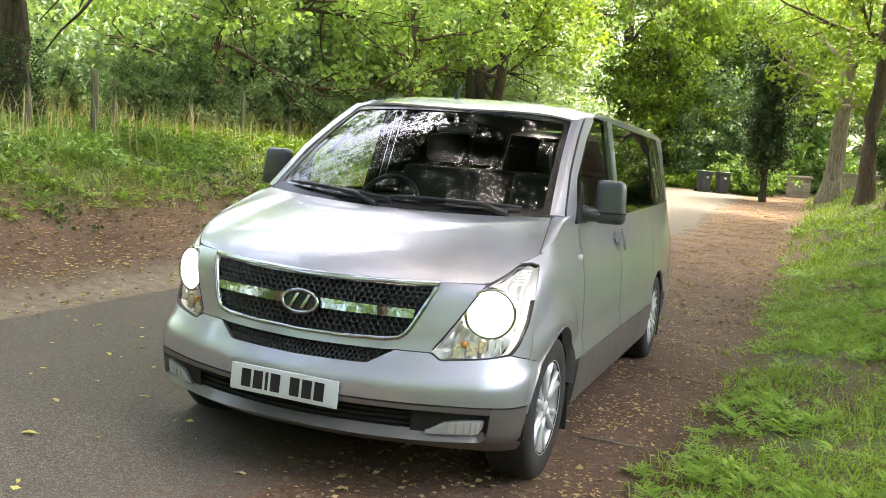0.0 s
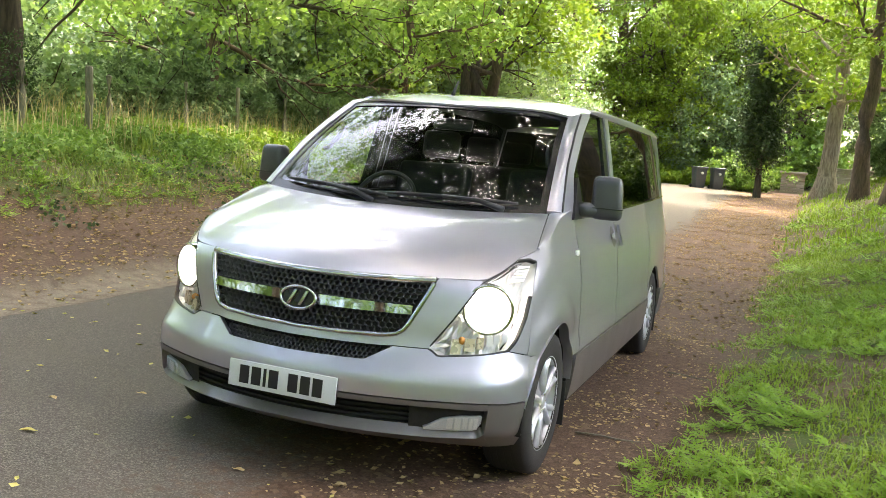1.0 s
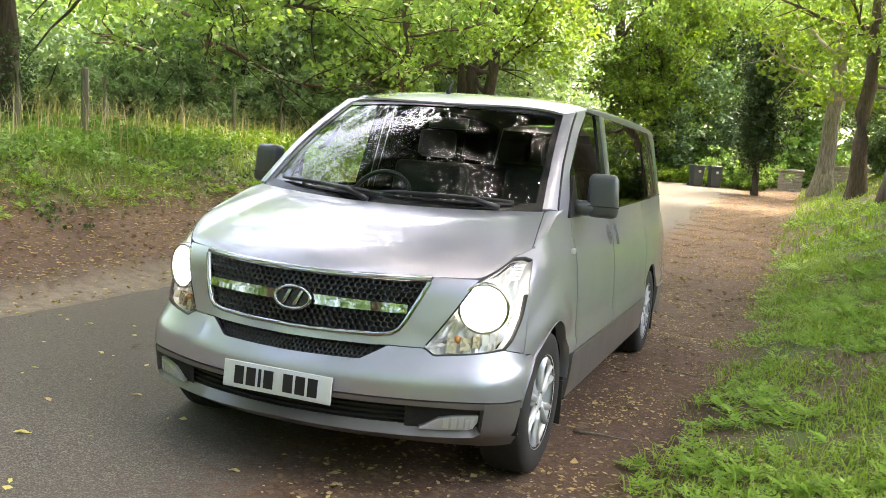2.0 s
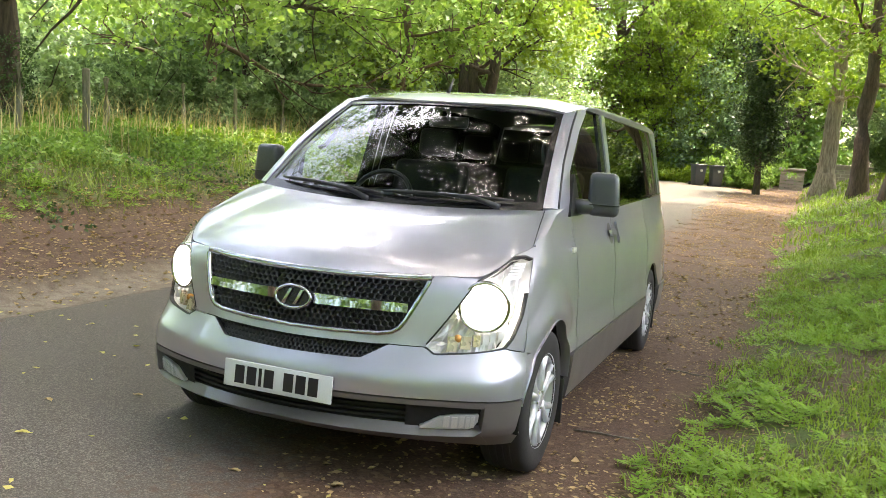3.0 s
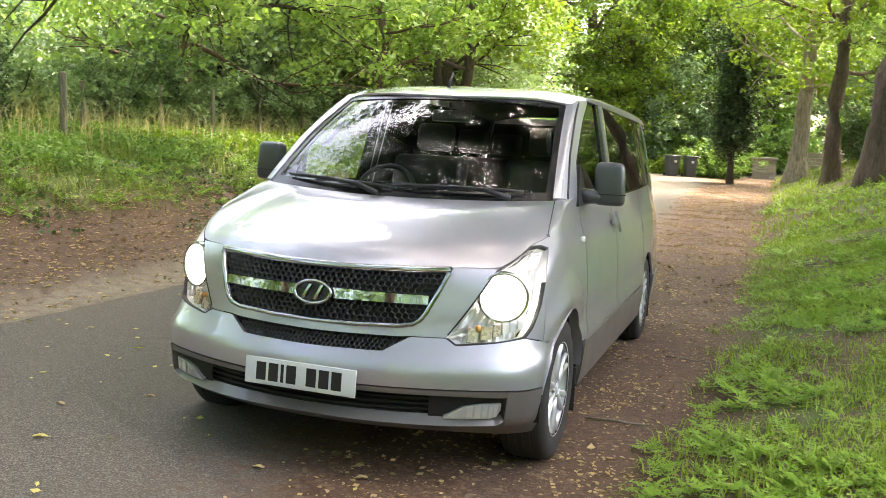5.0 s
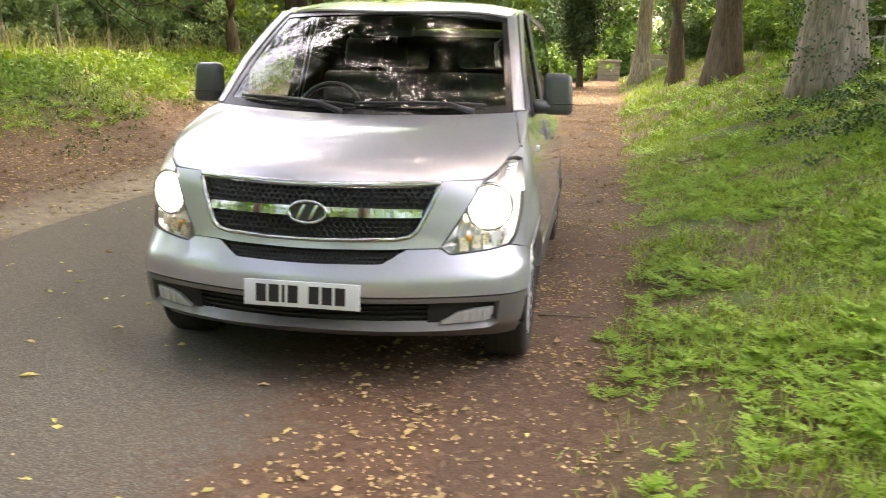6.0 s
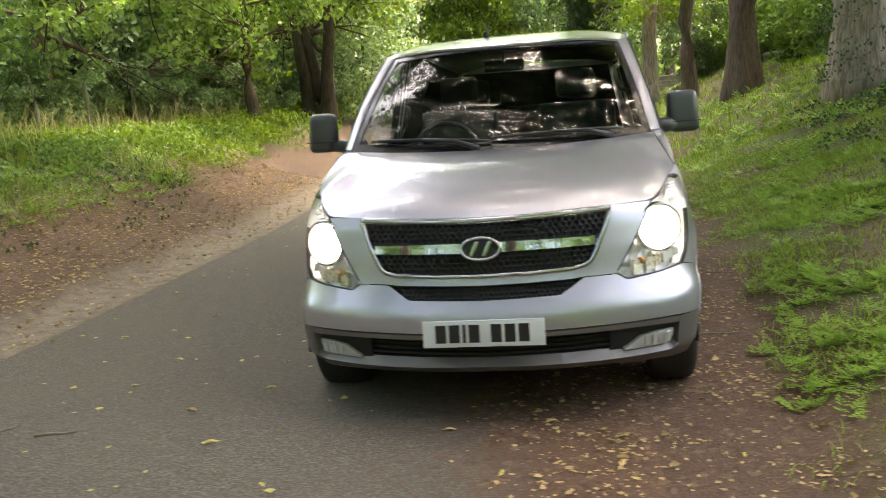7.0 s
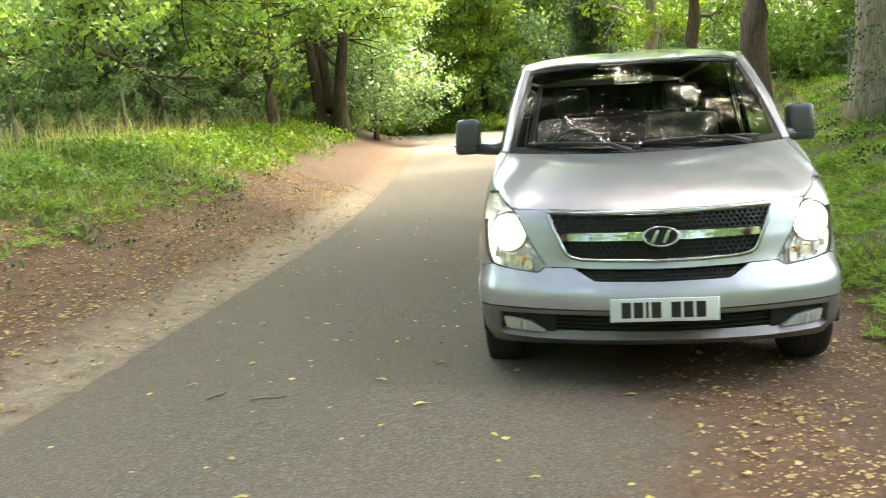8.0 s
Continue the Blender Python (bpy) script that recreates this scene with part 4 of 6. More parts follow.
def van_wheel(x, y, side):
    wheel = new("wheel")
    wheel.parent, wheel.location = van, (0, -2.5, 0)
    m = pose(x, y, AXLE_Z, 0, 90 * side, 0)
    bm = bmesh.new()
    R, w = AXLE_Z + 0.002, 0.215
    prof = [(0.212, -w * 0.45), (0.235, -w * 0.5), (0.29, -w * 0.52), (0.325, -w * 0.47), (R - 0.004, -w * 0.38), (R, -w * 0.2), (R, w * 0.2), (R - 0.004, w * 0.38), (0.325, w * 0.47), (0.29, w * 0.52), (0.235, w * 0.5), (0.212, w * 0.45)]
    lathe(bm, prof, m, 48)
    tyre = part("tyre", bm, RUBBER, wheel, "black road tyre")
    for off in (-0.05, -0.017, 0.017, 0.05):
        bm = bmesh.new()
        lathe(bm, [(R - 0.006, off - 0.004), (R + 0.0012, off - 0.003), (R + 0.0012, off - 0.012), (R - 0.006, off - 0.013)], m, 48)
        part("tread_rib", bm, RUBBER, tyre)
    bm = bmesh.new()
    lathe(bm, [(0.20, -0.08), (0.203, 0.03), (0.210, 0.075), (0.217, 0.098), (0.224, 0.103), (0.226, 0.096), (0.215, 0.07)], m, 48)
    rim = part("rim", bm, ALLOY, wheel, "silver alloy rim")
    for k in range(6):
        bm = bmesh.new()
        a = k * math.pi / 3
        for da in (-0.17, 0.17):
            pts = []
            for r, h in ((0.05, 0.078), (0.10, 0.083), (0.15, 0.082), (0.213, 0.086)):
                q = a + da * (0.35 + 0.65 * r / 0.21)
                pts.append(m @ Vector((r * math.cos(q), r * math.sin(q), h)))
            tube(bm, pts, [0.019, 0.016, 0.015, 0.018], 8)
        part("spoke", bm, ALLOY, rim)
    bm = bmesh.new()
    lathe(bm, [(0.0, 0.097), (0.028, 0.096), (0.034, 0.088), (0.058, 0.084), (0.065, 0.06)], m, 24)
    part("hub", bm, ALLOY, rim)
    for k in range(6):
        bm = bmesh.new()
        a = (k + 0.5) * math.pi / 3
        bmesh.ops.create_cone(bm, cap_ends=True, segments=6, radius1=0.009, radius2=0.009, depth=0.012, matrix=m @ pose(0.046 * math.cos(a), 0.046 * math.sin(a), 0.088))
        part("nut", bm, CHROME, rim)
    bm = bmesh.new()
    lathe(bm, [(0.0, 0.02), (0.14, 0.02), (0.15, 0.0)], m, 32)
    part("brake_disc", bm, UNDER, wheel)


for _s in (1, -1):
    van_wheel(_s * 0.826, AXLE_F, _s)
    van_wheel(_s * 0.826, AXLE_R, _s)


def van_under():
    bm = bmesh.new()
    box(bm, (-0.54, 0.45, 0.24), (0.54, 4.9, 0.40), 0.03)
    box(bm, (-0.93, 1.30, 0.235), (0.93, 3.70, 0.34), 0.02)
    part("underbody", bm, UNDER, van)
    for side in (1, -1):
        for y in (AXLE_F, AXLE_R):
            bm = bmesh.new()
            def well(u, v):
                a = math.pi * (-0.05 + 1.1 * u)
                return Vector((side * (0.56 + 0.37 * v), y - (ARCH + 0.012) * math.cos(a), AXLE_Z + (ARCH + 0.012) * math.sin(a)))
            sheet(bm, well, 24, 3, 0, Vector((side * 0.9, y, 3)))
            box(bm, (side * 0.55 - 0.01, y - 0.45, 0.2), (side * 0.55 + 0.01, y + 0.45, 0.75))
            part("wheel_arch_liner", bm, UNDER, van)
        for y in (AXLE_F + 0.395, AXLE_R + 0.40):
            bm = bmesh.new()
            box(bm, (side * 0.835 - 0.10, y - 0.006, 0.13), (side * 0.835 + 0.10, y + 0.006, 0.36), 0.004)
            part("mud_flap", bm, RUBBER, van)


van_under()


def van_cabin():
    bm = bmesh.new()
    def dash(u, v):
        x = -0.78 + 1.56 * u
        y = 0.98 + 0.55 * v + 0.10 * abs(2 * u - 1)**2
        z = 1.165 - 0.01 * v - (0.30 * max(0, v - 0.8) / 0.2)
        z += 0.035 * math.exp(-((x + 0.38) / 0.2)**2) * max(0, min(1, (v - 0.3) * 4))
        return Vector((x, y, z))
    sheet(bm, dash, 30, 12, 0.02, Vector((0, 1.3, 0)))
    part("dashboard", bm, DASH, van, "dark grey dashboard")
    bm = bmesh.new()
    box(bm, (-0.80, 1.30, 0.50), (0.80, 1.52, 1.0), 0.05)
    part("dashboard_front", bm, DASH, van)
    bm = bmesh.new()
    box(bm, (-0.86, 1.0, 0.44), (0.86, 4.9, 0.48))
    part("cabin_floor", bm, DASH, van)
    # steering wheel on the car's right
    m = pose(-0.38, 1.66, 1.16, 62, 0, 0)
    bm = bmesh.new()
    n = 32
    tube(bm, [m @ Vector((0.19 * math.cos(k * 2 * math.pi / n), 0.19 * math.sin(k * 2 * math.pi / n), 0)) for k in range(n + 1)], 0.015, 8, False)
    sw = part("steering_wheel", bm, BLACK, van, "black steering wheel")
    bm = bmesh.new()
    box(bm, (-0.07, -0.06, -0.03), (0.07, 0.06, 0.02), 0.02, m)
    box(bm, (-0.185, -0.015, -0.012), (0.185, 0.015, 0.008), 0.006, m)
    part("hub", bm, DASH, sw)
    def seat(x, y, wide):
        st = new("seat")
        st.parent, st.location = van, (0, -2.5, 0)
        bm = bmesh.new()
        box(bm, (x - wide / 2, y - 0.25, 0.68), (x + wide / 2, y + 0.28, 0.84), 0.06, seg=3)
        part("cushion", bm, SEAT, st)
        bm = bmesh.new()
        box(bm, (-wide / 2, -0.07, 0), (wide / 2, 0.07, 0.62), 0.06, pose(x, y + 0.27, 0.80, -14), seg=3)
        part("backrest", bm, SEAT, st)
        for dx in ((0,) if wide < 0.7 else (-wide / 3.2, wide / 3.2)):
            bm = bmesh.new()
            box(bm, (-0.13, -0.05, 0), (0.13, 0.05, 0.19), 0.045, pose(x + dx, y + 0.46, 1.44, -10), seg=3)
            part("headrest", bm, SEAT, st)
    seat(-0.40, 2.10, 0.52)
    seat(0.40, 2.10, 0.52)
    seat(0.0, 3.05, 1.35)
    seat(0.0, 4.00, 1.35)
    bm = bmesh.new()
    box(bm, (-0.12, -0.012, -0.035), (0.12, 0.02, 0.035), 0.015, pose(0, 1.72, 1.645, -20))
    tube(bm, [(0, 1.72, 1.66), (0, 1.69, 1.72)], 0.010, 8)
    part("rear_view_mirror", bm, BLACK, van)
    for side in (1, -1):
        bm = bmesh.new()
        tube(bm, [(side * 0.70, 1.46, 1.44), (side * 0.665, 1.45, 1.45), (side * 0.64, 1.52, 1.52), (side * 0.635, 1.56, 1.57), (side * 0.67, 1.60, 1.60)], 0.014, 8)
        part("grab_handle", bm, BLACK, van)
        bm = bmesh.new()
        def trim(u, v):
            z = 1.22 + 0.50 * v
            a = screen_point(side * 0.985, max(0, min(1, (z - 1.215) / 0.51))) + Vector((0, 0.04, 0))
            b = belt(side * (straight(z, (1.2, 1.42, 1.64, 1.76), (1.31, 1.42, 1.75, 2.0)) + 0.65), z, -0.035)
            return a.lerp(b, u)
        sheet(bm, trim, 4, 12, 0, Vector((side * 2, 1, 1.4)))
        part("pillar_trim", bm, SEAT, van)
        bm = bmesh.new()
        panel(bm, 2.0, 5.55, lambda s: 0.46, lambda s: 1.195, 20, 3, -0.05, 0, side)
        part("door_lining", bm, DASH, van)
    # cowl and wipers
    bm = bmesh.new()
    def cowl(u, v):
        p = screen_point((2 * u - 1) * 0.99, -0.02)
        q = hood_point((2 * u - 1) * 0.985, 0.985)
        return p.lerp(q, v) - Vector((0, 0, 0.02 + 0.012 * math.sin(math.pi * v)))
    sheet(bm, cowl, 30, 3, 0.02)
    part("cowl", bm, BLACK, van)
    for x0, x1, side in ((-0.08, -0.68, 1), (0.60, -0.02, 1)):
        w = new("wiper")
        w.parent, w.location = van, (0, -2.5, 0)
        def on(x, up, v):
            p = screen_point(x / 0.79, v)
            return p + Vector((0, -0.5, 0.85)) * up
        bm = bmesh.new()
        pv = on(x0, 0.02, -0.01)
        tube(bm, [pv, on(x0 * 0.8 + x1 * 0.2, 0.045, 0.02), on((x0 + x1) / 2, 0.042, 0.045)], [0.016, 0.012, 0.008], 8)
        part("arm", bm, BLACK, w)
        bm = bmesh.new()
        pts = [on(x0 + (x1 - x0) * k / 8 + 0.06 * (1 - k / 8), 0.022 + 0.012 * math.sin(math.pi * k / 8), 0.04 + 0.02 * k / 8) for k in range(9)]
        tube(bm, pts, [0.006] + [0.011] * 7 + [0.006], 6)
        part("blade", bm, BLACK, w)
    # stub aerial on the roof
    bm = bmesh.new()
    tube(bm, [(-0.12, 1.98, 1.835), (-0.12, 2.02, 1.88), (-0.12, 2.06, 1.925)], [0.014, 0.008, 0.005], 8)
    part("aerial", bm, BLACK, van)


van_cabin()

# ---- trees ----
def leaf_cloud(rng, centres, per, spread, size, droop=0.35, flat=0.6):
    """Leaves scattered round the centres: each one a small kite of two triangles, folded along its rib."""
    centres = np.asarray(centres, float)
    n = len(centres) * per
    c = np.repeat(centres, per, 0)
    off = rng.normal(size=(n, 3))
    off /= np.linalg.norm(off, axis=1, keepdims=True)
    c = c + off * (rng.random((n, 1)) ** 0.45) * spread * np.array([1, 1, flat])
    d = rng.normal(size=(n, 3))
    d[:, 2] -= droop
    d /= np.linalg.norm(d, axis=1, keepdims=True)
    up = rng.normal(size=(n, 3)) * 0.55 + np.array([0, 0, 1.0])
    s = np.cross(d, up)
    s /= np.maximum(np.linalg.norm(s, axis=1, keepdims=True), 1e-6)
    nn = np.cross(s, d)
    l = size * (0.65 + 0.7 * rng.random((n, 1)))
    w = l * 0.36
    v = np.stack([c - d * l * 0.5, c + s * w + nn * l * 0.1, c + d * l * 0.5, c - s * w + nn * l * 0.1], 1).reshape(-1, 3)
    b = np.arange(n)[:, None] * 4
    f = np.concatenate([b + np.array([[0, 1, 2]]), b + np.array([[0, 2, 3]])], 1).reshape(-1, 3)
    return v, f


def limb(rng, start, direction, length, r0, bend=0.25, up=0.15, steps=6):
    pts, p, d = [Vector(start)], Vector(start), Vector(direction).normalized()
    for k in range(steps):
        d = (d + Vector(rng.normal(size=3)) * bend * 0.5 + Vector((0, 0, up * 0.3))).normalized()
        p = p + d * (length / steps)
        pts.append(p.copy())
    return pts, [r0 * (1 - 0.85 * k / steps) + 0.006 for k in range(steps + 1)]


def make_tree(name, seed, height, radius, first, crown_r, clumps, per, size, bark_mat, leaf_mat, label, lean=(0, 0), limbs=9, flare=1.5, spread=0.75, limb_up=0.35, droop=0.0, crown_low=0.0, stems=None, wave=0.2, flat=0.6):
    """A tree at the origin: tapered wavy stems with limbs and twigs that carry clumps of leaves."""
    rng = np.random.default_rng(seed)
    tree = thing(name, (0, 0, 0), label, "tree")
    ends = []
    for si, (ox, oy, lx, ly) in enumerate(stems or ((0, 0, *lean),)):
        bm = bmesh.new()
        steps = 14
        pts, rad = [], []
        wob = np.cumsum(rng.normal(size=(steps + 1, 2)) * wave * radius, 0)
        for k in range(steps + 1):
            f = k / steps
            pts.append(Vector((ox + lx * f**1.2 + wob[k][0] * min(1, 3 * f), oy + ly * f**1.2 + wob[k][1] * min(1, 3 * f), height * f - 0.3 * (k == 0))))
            rad.append(radius * (1 - 0.72 * f) * (flare if k == 0 else 1))
        for h, g in ((0.12, 0.75), (0.4, 0.35), (0.8, 0.12)):
            q = next(i for i, p in enumerate(pts) if p.z > h)
            pts.insert(q, pts[0].lerp(pts[q], (h - pts[0].z) / (pts[q].z - pts[0].z)))
            rad.insert(q, radius * (1 + (flare - 1) * g))
        tube(bm, pts, rad, 18)
        for v in bm.verts:
            a = math.atan2(v.co.y - oy, v.co.x - ox)
            low = max(0, 1 - v.co.z / 1.3)
            k = radius * (0.16 * low * math.sin(5 * a + seed + si) + 0.05 * noise.noise((v.co.x * 3, v.co.y * 3, v.co.z * 0.8)) + 0.03 * math.sin(9 * a + v.co.z))
            v.co.x += k * math.cos(a)
            v.co.y += k * math.sin(a)
        part("trunk", bm, bark_mat, tree)
        for k in range(limbs):
            f = first + (0.97 - first) * (k + rng.random() * 0.7) / limbs
            j = min(len(pts) - 2, max(range(len(pts)), key=lambda i: pts[i].z <= height * f and i))
            base = pts[j]
            a = k * 2.4 + seed + si + rng.random()
            length = crown_r * (1.05 - 0.45 * f) * (0.75 + 0.5 * rng.random())
            lp, lr = limb(rng, base, (math.cos(a), math.sin(a), limb_up - droop * rng.random()), length, max(0.02, radius * 0.36 * (1.15 - f)), 0.28, limb_up)
            bm = bmesh.new()
            tube(bm, lp, lr, 7)
            for q in (2, 3, 4, 5):
                for _ in range(2):
                    d = (lp[q] - lp[q - 1]).normalized() + Vector(rng.normal(size=3)) * 0.7
                    sp, sr = limb(rng, lp[q], d, crown_r * 0.33, lr[q] * 0.5, 0.35, 0.05, 4)
                    tube(bm, sp, sr, 5)
                    ends += [sp[2], sp[3], sp[4], (sp[3] + sp[4]) / 2 + Vector(rng.normal(size=3)) * 0.3]
            ends += [lp[-1], lp[-2]]
            part("limb", bm, bark_mat, tree)
    ends = np.array([tuple(e) for e in ends])
    cs = ends[rng.integers(0, len(ends), clumps)] + rng.normal(size=(clumps, 3)) * spread * 0.7
    cs = cs[cs[:, 2] > crown_low]
    v, f = leaf_cloud(rng, cs, per, spread, size, 0.35, flat)
    place("crown", raw_mesh("crown", v, f), leaf_mat, tree, "", False)
    return tree


def make_shrub(name, seed, width, height, clumps, per, size, leaf_mat, label, stem_mat=None):
    """A bush: a fan of thin stems and clumps of leaves with an uneven outline."""
    rng = np.random.default_rng(seed)
    bush = thing(name, (0, 0, 0), label, "bush")
    cs = []
    for k in range(9):
        a, r = k * 0.7 + rng.random(), width * 0.5 * rng.random()
        lp, lr = limb(rng, (0.1 * math.cos(a), 0.1 * math.sin(a), -0.05), (math.cos(a) * r, math.sin(a) * r, height * 0.7), height * (0.7 + 0.4 * rng.random()), 0.03, 0.3, 0.1)
        bm = bmesh.new()
        tube(bm, lp, lr, 5)
        part("stem", bm, stem_mat or BARK_DARK, bush)
        cs += [tuple(p) for p in lp[1:]]
    cs = np.array(cs)[rng.integers(0, len(cs), clumps)] + rng.normal(size=(clumps, 3)) * np.array([width * 0.2, width * 0.2, height * 0.12])
    cs[:, 2] = np.abs(cs[:, 2])
    v, f = leaf_cloud(rng, cs, per, width * 0.14, size)
    v[:, 2] = np.maximum(v[:, 2], 0.02)
    place("foliage", raw_mesh("foliage", v, f), leaf_mat, bush, "", False)
    return bush


def settle(tree, x, y, turn=0.0, scale=1.0, label=""):
    z = ground_z(max(-60, min(60, x)), max(-60, min(70, y)))
    tree.matrix_basis = pose(x, y, z - 0.03, 0, 0, turn) @ Matrix.Diagonal((scale, scale, scale, 1))
    return tagged(tree, label)


def again(tree, x, y, turn=0.0, scale=1.0, label=""):
    t = copy_thing(tree, Matrix.Identity(4))
    t.scale = (1, 1, 1)
    return settle(t, x, y, turn, scale, label)


tall = make_tree("broadleaf_tree", 3, 17, 0.38, 0.30, 6.6, 400, 35, 0.227, BARK, LEAF_BRIGHT, "tall broadleaf tree with a thick brown trunk", limbs=15, droop=0.5, crown_low=4.5, flare=1.4)
# unseen, added to block sky; dark leaf colour stands in for shade from below
canopy = make_tree("broadleaf_tree", 6, 16, 0.46, 0.34, 8.2, 1100, 26, 0.16, BARK, LEAF_DARK, "unseen tree added to roof the lane, shade put into its leaf colour", limbs=18, droop=0.55, crown_low=5.0, flare=1.6)
old = make_tree("broadleaf_tree", 4, 16, 0.50, 0.32, 6.0, 330, 35, 0.227, BARK_PALE, LEAF_MID, "old tree with a wide grey furrowed trunk and ivy", limbs=12, droop=0.4, crown_low=5.0, flare=1.35)
pale_tree = make_tree("broadleaf_tree", 5, 13, 0.36, 0.30, 5.0, 280, 35, 0.216, BARK_PALE, LEAF_BRIGHT, "slim tree with pale peeling bark and bare low boughs", limbs=14, droop=0.5, lean=(0.2, 0), crown_low=3.4, flare=1.7)
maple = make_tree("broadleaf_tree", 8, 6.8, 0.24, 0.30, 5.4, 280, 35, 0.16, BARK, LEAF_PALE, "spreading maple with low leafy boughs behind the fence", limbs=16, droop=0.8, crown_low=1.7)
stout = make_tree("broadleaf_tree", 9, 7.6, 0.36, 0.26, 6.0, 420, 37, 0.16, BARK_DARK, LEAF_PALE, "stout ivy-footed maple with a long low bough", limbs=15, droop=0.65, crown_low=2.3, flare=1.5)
twin = make_tree("broadleaf_tree", 12, 10, 0.24, 0.25, 4.2, 400, 35, 0.194, BARK_DARK, LEAF_BRIGHT, "dark many-stemmed tree at the bend of the lane", limbs=8, droop=0.3, crown_low=3.2, stems=((-0.25, 0, -1.7, 0.3), (0.12, 0.1, 0.15, 0.5), (0.45, -0.1, 1.2, -0.4)), wave=0.5)
bent = make_tree("small_tree", 11, 8, 0.17, 0.22, 3.4, 260, 44, 0.17, BARK, LEAF_MID, "bent brown tree with broken boughs", lean=(-1.6, 0.4), limbs=10, droop=0.3, crown_low=3.0, wave=0.9)
elder = make_tree("small_tree", 14, 6.0, 0.10, 0.05, 3.0, 280, 35, 0.184, BARK_DARK, LEAF_BLUE, "bushy grey-green elder among the trees", limbs=14, droop=0.5)
hazel = make_tree("small_tree", 17, 7.0, 0.11, 0.05, 3.4, 280, 35, 0.194, BARK_DARK, LEAF_BRIGHT, "bright green hazel in the undergrowth", limbs=14, droop=0.5)
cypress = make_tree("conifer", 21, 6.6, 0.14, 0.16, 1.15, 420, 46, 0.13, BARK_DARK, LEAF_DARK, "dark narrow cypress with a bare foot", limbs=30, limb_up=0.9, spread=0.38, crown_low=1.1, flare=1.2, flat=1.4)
nettles = make_shrub("nettle_clump", 31, 2.6, 1.0, 110, 40, 0.13, LEAF_BRIGHT, "bright green nettles at the lane's end")
laurel = make_shrub("bush", 32, 3.2, 2.4, 150, 44, 0.18, LEAF_MID, "dense green bush in the undergrowth")
willow = make_shrub("bush", 33, 3.4, 2.8, 150, 44, 0.17, LEAF_BLUE, "pale grey-green bush behind the fence")

# the row on the bank by the verge
settle(old, 4.95, 12.0, 20, 1.0)
settle(tall, 4.5, 20.8, 130, 1.08, "tall broadleaf tree with a thick brown trunk and flared foot")
slim = again(tall, 3.9, 27.5, 250, 0.72)
settle(pale_tree, 3.2, 36.5, 0, 1.0)
settle(cypress, 0.55, 37.0, 0, 1.0)
# unseen trees added beside and behind the camera's stand; crowns roof the lane over
settle(canopy, 5.4, 6.0, 40, 1.1)
bank_canopy = again(canopy, -7.6, -1.0, 70, 1.0)
for x, y, turn, k in ((1.0, -9.5, 200, 1.0), (-8.2, -9.0, 300, 1.0), (6.4, -5.5, 120, 0.9), (9.6, 14.0, 250, 0.95)):
    again(canopy, x, y, turn, k)
for x, y, turn, k in ((9.0, 8.5, 60, 1.0),):
    again(tall, x, y, turn, k, "unseen tall tree added beside the lane")
# across the lane
def low_bough(tree, seed, start, direction, length, clumps, label, spread=0.5, size=0.16, per=34, leaves=None):
    """A long low bough with hanging leaves, added to a tree that stands at the origin."""
    rng = np.random.default_rng(seed)
    lp, lr = limb(rng, start, direction, length, 0.10, 0.16, 0.02, 9)
    bm = bmesh.new()
    tube(bm, lp, lr, 8)
    ends = list(lp[3:])
    for q in range(2, 10):
        for _ in range(2):
            d = (lp[q] - lp[q - 1]).normalized() + Vector(rng.normal(size=3)) * 0.7
            sp, sr = limb(rng, lp[q], d, 1.7, lr[q] * 0.5, 0.35, 0.0, 4)
            tube(bm, sp, sr, 5)
            ends += sp[1:]
    ob = part("limb", bm, BARK_DARK, tree, label)
    ob.location = (0, 0, 0)
    cs = np.array([tuple(e) for e in ends])[rng.integers(0, len(ends), clumps)] + rng.normal(size=(clumps, 3)) * np.array([1, 1, 0.7]) * spread
    cs[:, 2] += 0.35
    v, f = leaf_cloud(rng, cs, per, spread, size, 0.5, 0.5)
    ob = place("crown", raw_mesh("crown", v, f), leaves or LEAF_MID, tree, "", False)
    ob.location = (0, 0, 0)


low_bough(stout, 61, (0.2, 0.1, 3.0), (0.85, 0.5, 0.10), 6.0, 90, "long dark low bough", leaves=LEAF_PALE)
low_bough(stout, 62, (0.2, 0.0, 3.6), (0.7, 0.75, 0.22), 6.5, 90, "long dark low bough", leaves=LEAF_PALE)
settle(stout, -10.9, 8.4, 0, 1.0)
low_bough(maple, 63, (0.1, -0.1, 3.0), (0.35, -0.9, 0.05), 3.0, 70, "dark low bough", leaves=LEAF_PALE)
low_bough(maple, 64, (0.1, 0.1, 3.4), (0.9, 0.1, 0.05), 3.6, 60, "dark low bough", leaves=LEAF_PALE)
settle(maple, -12.0, 16.0, 0, 1.0)
settle(twin, -9.3, 28.0, 0, 1.05)
settle(bent, -9.0, 21.0, 0, 1.0)
again(maple, -12.0, 37.0, 200, 1.15)
again(maple, -15.5, 24.0, 290, 1.2)
again(maple, -30.0, 22.0, 30, 1.2)
again(stout, -14.0, 34.0, 200, 1.15)
again(stout, 9.5, 33.0, 120, 1.0)
again(maple, 8.6, 25.0, 60, 1.0)
again(maple, 11.0, 17.5, 160, 1.1)
again(tall, -3.6, 50.0, 330, 0.95)
again(tall, -10.5, 46.0, 200, 0.95)
again(tall, -7.2, 44.5, 20, 1.0)
again(tall, -13.5, 41.0, 110, 1.05)
again(tall, 8.5, 45.0, 70, 0.9)
again(tall, 2.0, 56.0, 170, 1.0)
again(tall, -1.0, 62.0, 40, 1.1)
